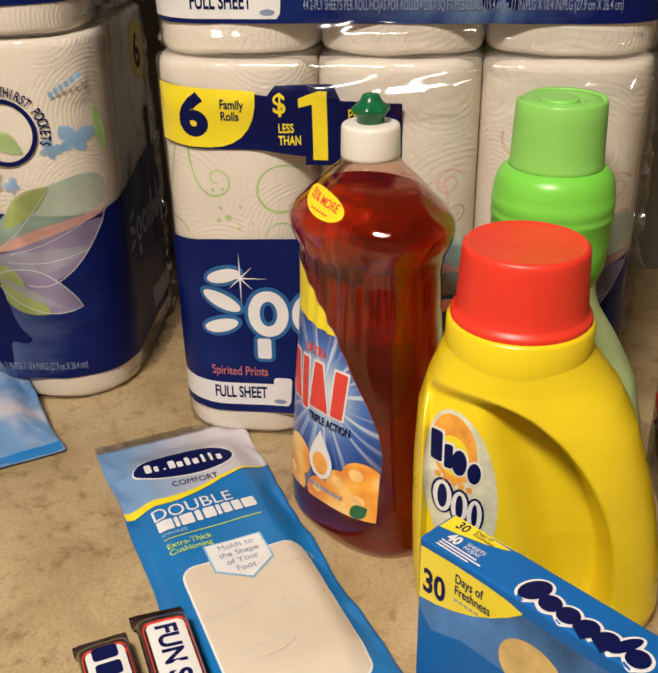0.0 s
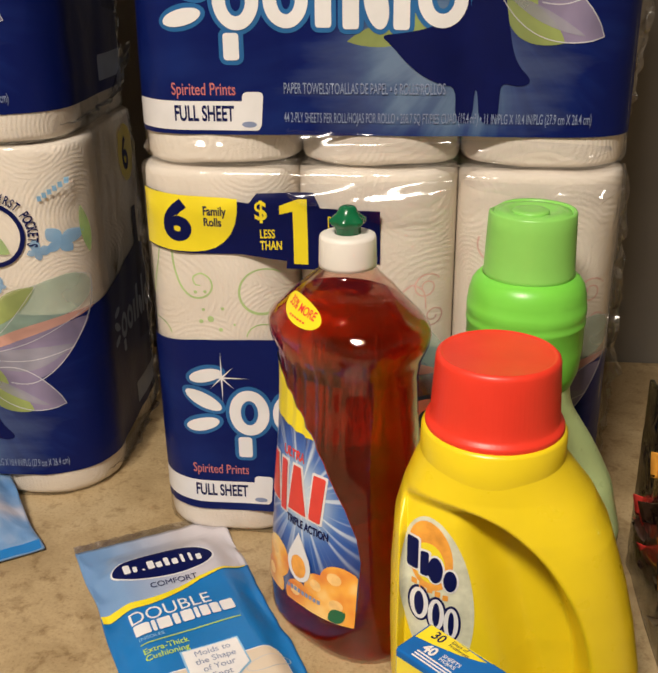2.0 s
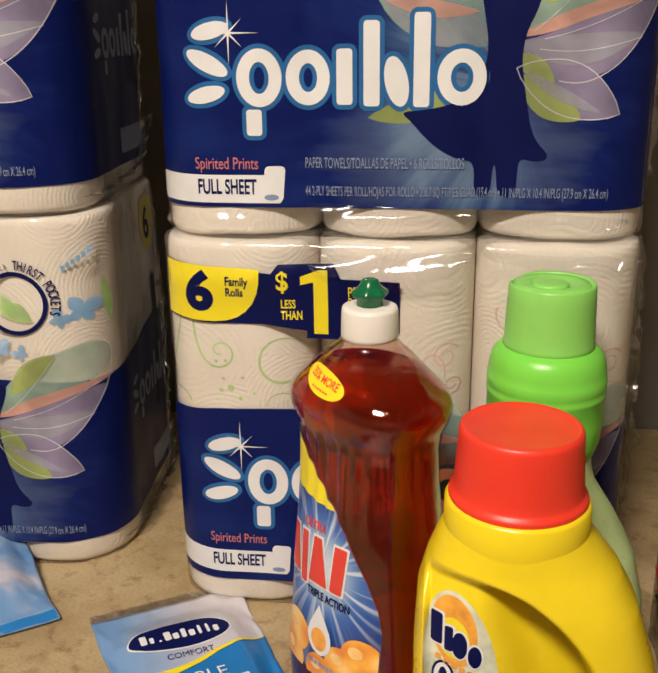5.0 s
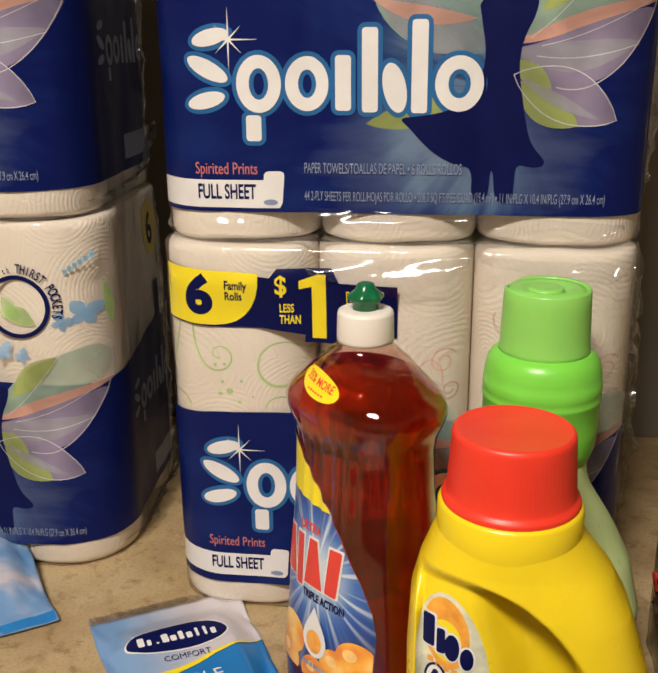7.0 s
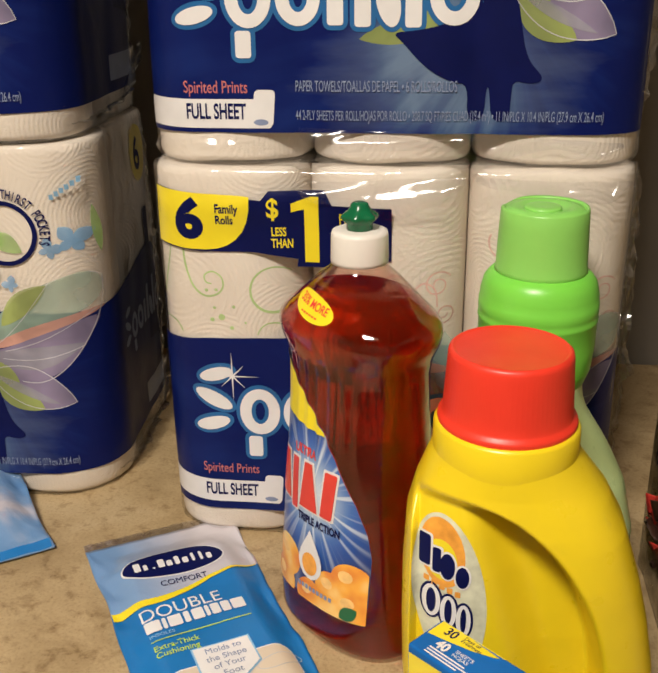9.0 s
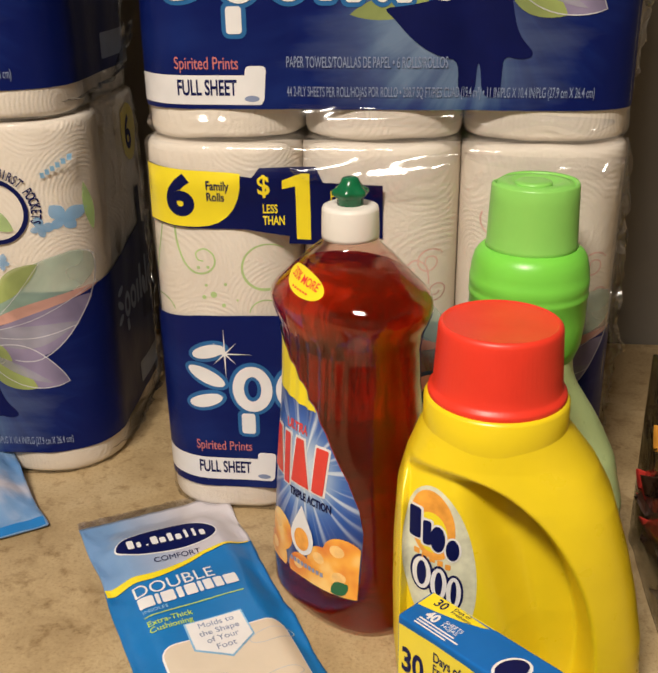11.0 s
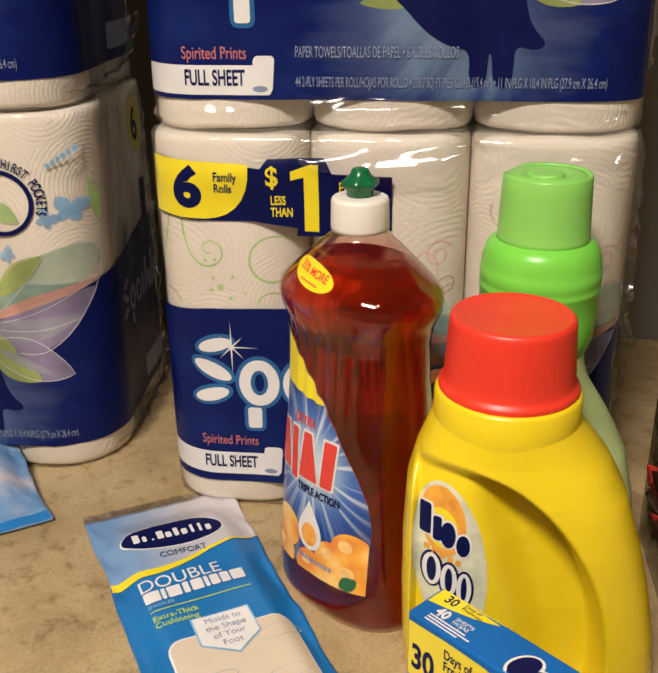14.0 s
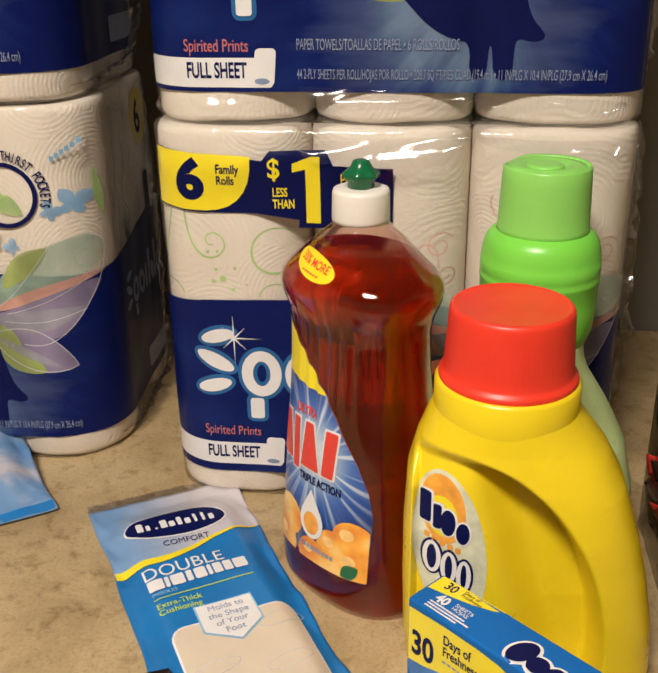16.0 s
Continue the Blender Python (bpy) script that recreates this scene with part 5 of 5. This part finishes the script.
bx_lay("yellow_swoosh", [[(0.0015, 0.0255), (0.0015, 0.0130), (0.012, 0.0150), (0.026, 0.0185), (0.036, 0.0225), (0.041, 0.0260)]], YELLOWINK, 0.0003, bt)
press("lettering", joined(text_bm("30", 0.0085, 0.0070, 0.0182, 0.02, 0.85), text_bm("Days of", 0.0032, 0.0175, 0.0222, 0.01), text_bm("Freshness", 0.0032, 0.0175, 0.0195, 0.01)), NAVYINK, bx_body, bx_tree, bt, 0.0006, 0)
press("lettering", joined(text_bm("40", 0.0085, 0.0100, 0.0080, 0.04, 0.85), text_bm("SHEETS", 0.0034, 0.0205, 0.0115, 0.01), text_bm("HOJAS", 0.0034, 0.0205, 0.0085, 0.01)), WHITEINK, bx_body, bx_tree, bt, 0.0006, 0)
bx_lay("printed_bars", [rect(0.009, y, 0.009 + l, y + 0.0010) for y, l in ((0.0058, 0.022), (0.0038, 0.026), (0.0018, 0.020))], WHITEINK, 0.0006, bt)
glow = ((0.0630, 0.0100, 0.0056, 0.0088), (0.0730, 0.0078, 0.0054, 0.0056), (0.0830, 0.0074, 0.0054, 0.0056), (0.0930, 0.0062, 0.0054, 0.0066), (0.1030, 0.0060, 0.0054, 0.0066), (0.1105, 0.0100, 0.0030, 0.0088), (0.1180, 0.0072, 0.0054, 0.0056))
for grow, ink, lift in ((0.0016, WHITEINK, 0.0004), (0.0, NAVYINK, 0.0012)):
    for k, (x, y, a, b) in enumerate(glow):
        bx_lay("mark" if grow == 0 else "mark_edge", [ellipse(x, y, a + grow, b + grow, 30, -22)], ink, lift + 0.00007 * k, bt)
bx_lay("cloud_print", [[(0.001, 0.001), (BL - 0.001, 0.001), (BL - 0.001, 0.092), (0.064, 0.092), (0.055, 0.085), (0.045, 0.079), (0.031, 0.0735), (0.015, 0.0685), (0.001, 0.066)]], BOXSKY, 0.0003, bf)
bx_lay("yellow_swoosh", [[(0.0012, 0.062), (0.012, 0.0635), (0.024, 0.0670), (0.036, 0.0720), (0.047, 0.0785), (0.057, 0.0860), (0.0645, 0.0930), (0.057, 0.0950), (0.045, 0.0962), (0.025, 0.0965), (0.0012, 0.0955)]], YELLOWINK, 0.0006, bf)
press("lettering", joined(text_bm("30", 0.0205, 0.0032, 0.0685, 0.032, 0.74), text_bm("Days of", 0.0080, 0.0240, 0.0862, 0.022, 0.70), text_bm("Freshness", 0.0080, 0.0240, 0.0790, 0.022, 0.70)), NAVYINK, bx_body, bx_tree, bf, 0.0010, 0)
bx_lay("printed_bars", [rect(0.024 + 0.0032 * i, 0.0745, 0.0264 + 0.0032 * i, 0.0758) for i in range(5)], GREYHAZEINK, 0.0010, bf)
bx_lay("golden_shape", [ellipse(0.072, 0.062, 0.019, 0.017, 36)], worn("golden_print", (0.60, 0.42, 0.16), 0.45, amount=0.3, scale=50), 0.0007, bf)

# ---- fun-size chocolate bars ----


def candy_bm(l, w, h):
    rings = []
    for t in np.linspace(0, 1, 26):
        y = -l * t
        e = min(t, 1 - t) * l
        s = max(0.0, min(1.0, (e - 0.008) / 0.008))
        s = s * s * (3 - 2 * s)
        hh = 0.0008 + (h - 0.0008) * s
        ww = w * (1.04 - 0.10 * s)
        zig = 0.0014 if (e < 1e-6) else 0.0
        ring = []
        for i in range(24):
            a = 2 * math.pi * i / 24
            c, sn = math.cos(a), math.sin(a)
            x = ww / 2 * math.copysign(abs(c) ** 0.5, c)
            z = hh / 2 + hh / 2 * math.copysign(abs(sn) ** 0.6, sn)
            ring.append((x, y + (zig if i % 2 else -zig), z + 0.0004 + 0.0004 * noise.noise(Vector((x * 120, y * 120, z * 120)))))
        rings.append(ring)
    return rings_bm(rings)


def candy_bar(m, word):
    cb = thing("chocolate_bar", m, "small dark brown wrapped chocolate bar, white and red panel", "candy", "chocolate bars")
    body = part("wrapper", candy_bm(0.088, 0.030, 0.015), BROWNFOIL, cb)
    tree = surface_of(body)
    mm = sheet((0, 0, 0.2), (1, 0, 0), (0, 1, 0))
    press("red_panel", poly_bm([rect(-0.0125, -0.070, 0.0125, -0.0195, 0.004)]), REDINK, body, tree, mm, 0.0004)
    press("white_panel", poly_bm([rect(-0.0106, -0.0682, 0.0106, -0.0215, 0.003)]), WHITEINK, body, tree, mm, 0.0008)
    if word:
        press("lettering", text_bm(word, 0.0165, -0.0058, -0.0235, 0.03, 0.9, "LEFT", -90), NAVYINK, body, tree, mm, 0.0012, 0)
    else:
        press("mark", poly_bm([rect(-0.007, -0.030 - 0.0125 * i, 0.007, -0.020 - 0.0125 * i, 0.002) for i in range(4)]), NAVYINK, body, tree, mm, 0.0012)
    press("printed_bars", poly_bm([rect(-0.002 + 0.003 * i, -0.0085, 0.0003 + 0.003 * i, -0.0065) for i in range(4)]), WHITEINK, body, tree, mm, 0.0006, 0)
    return cb


candy_bar(pose(0.0017, -0.2250, 0.0005, 0, 0, 30), "")
candy_bar(pose(0.0320, -0.2105, 0.0110, 3, 5, 29), "FUN SIZE")


# ---- clear bag of wrapped sweets at the end of the row ----
CB = thing("candy_bag", pose(0.3470, -0.170, 0.0), "upright clear cellophane bag of red and brown wrapped sweets", "candy bag")
BGW, BGD, BGH = 0.090, 0.178, 0.160


def bag_bm():
    rings = []
    for z in np.linspace(0.0005, BGH, 30):
        t = z / BGH
        pinch = 1.0 if t < 0.8 else 1 - 0.75 * ((t - 0.8) / 0.2) ** 1.5
        ring = []
        for i in range(80):
            a = 2 * math.pi * i / 80
            c, sn = math.cos(a), math.sin(a)
            x = BGW / 2 + BGW / 2 * (0.5 + 0.5 * pinch) * math.copysign(abs(c) ** 0.35, c)
            y = BGD / 2 + BGD / 2 * math.copysign(abs(sn) ** 0.3, sn)
            k = 0.0024 * noise.noise(Vector((x * 60, y * 40, z * 45)))
            ring.append((x + k, y + k, z))
        rings.append(ring)
    return rings_bm(rings, True, False)


part("bag_film", bag_bm(), BAGFILM, CB, "clear crinkled cellophane")
part("side_gusset", box_bm(0.0040, 0.0075, BGD - 0.040, BGD - 0.006, 0.003, BGH * 0.90, 0.001), OLIVEFILM, CB, "olive-tinted gusset")
# added sheet that stands in for the bag's dark contents and hides the counter
part("paper_liner", box_bm(0.030, 0.033, 0.006, BGD - 0.008, 0.003, BGH * 0.85, 0.001), BROWNFOIL, CB, "added dark brown sheet behind the sweets")
rnd = random.Random(5)
inks = [BROWNFOIL, REDINK, BROWNFOIL, BROWNFOIL, ORANGEINK, BROWNFOIL, BROWNFOIL, REDINK]
SWEET = [mesh_of("wrapped_sweet", candy_bm(0.046, 0.020, 0.012), ink) for ink in inks]
for k in range(40):
    sw = new("wrapped_sweet", SWEET[k % 8])
    sw.parent = CB
    turn = Euler((rnd.uniform(-0.5, 0.5), 1.2 + rnd.uniform(-0.3, 0.3), rnd.uniform(-0.9, 0.9))).to_matrix().to_4x4()
    sw.matrix_basis = Matrix.Translation((0.017 + 0.006 * rnd.random(), 0.028 + 0.110 * rnd.random(), 0.020 + 0.0026 * k)) @ turn @ Matrix.Translation((0, 0.023, -0.006))
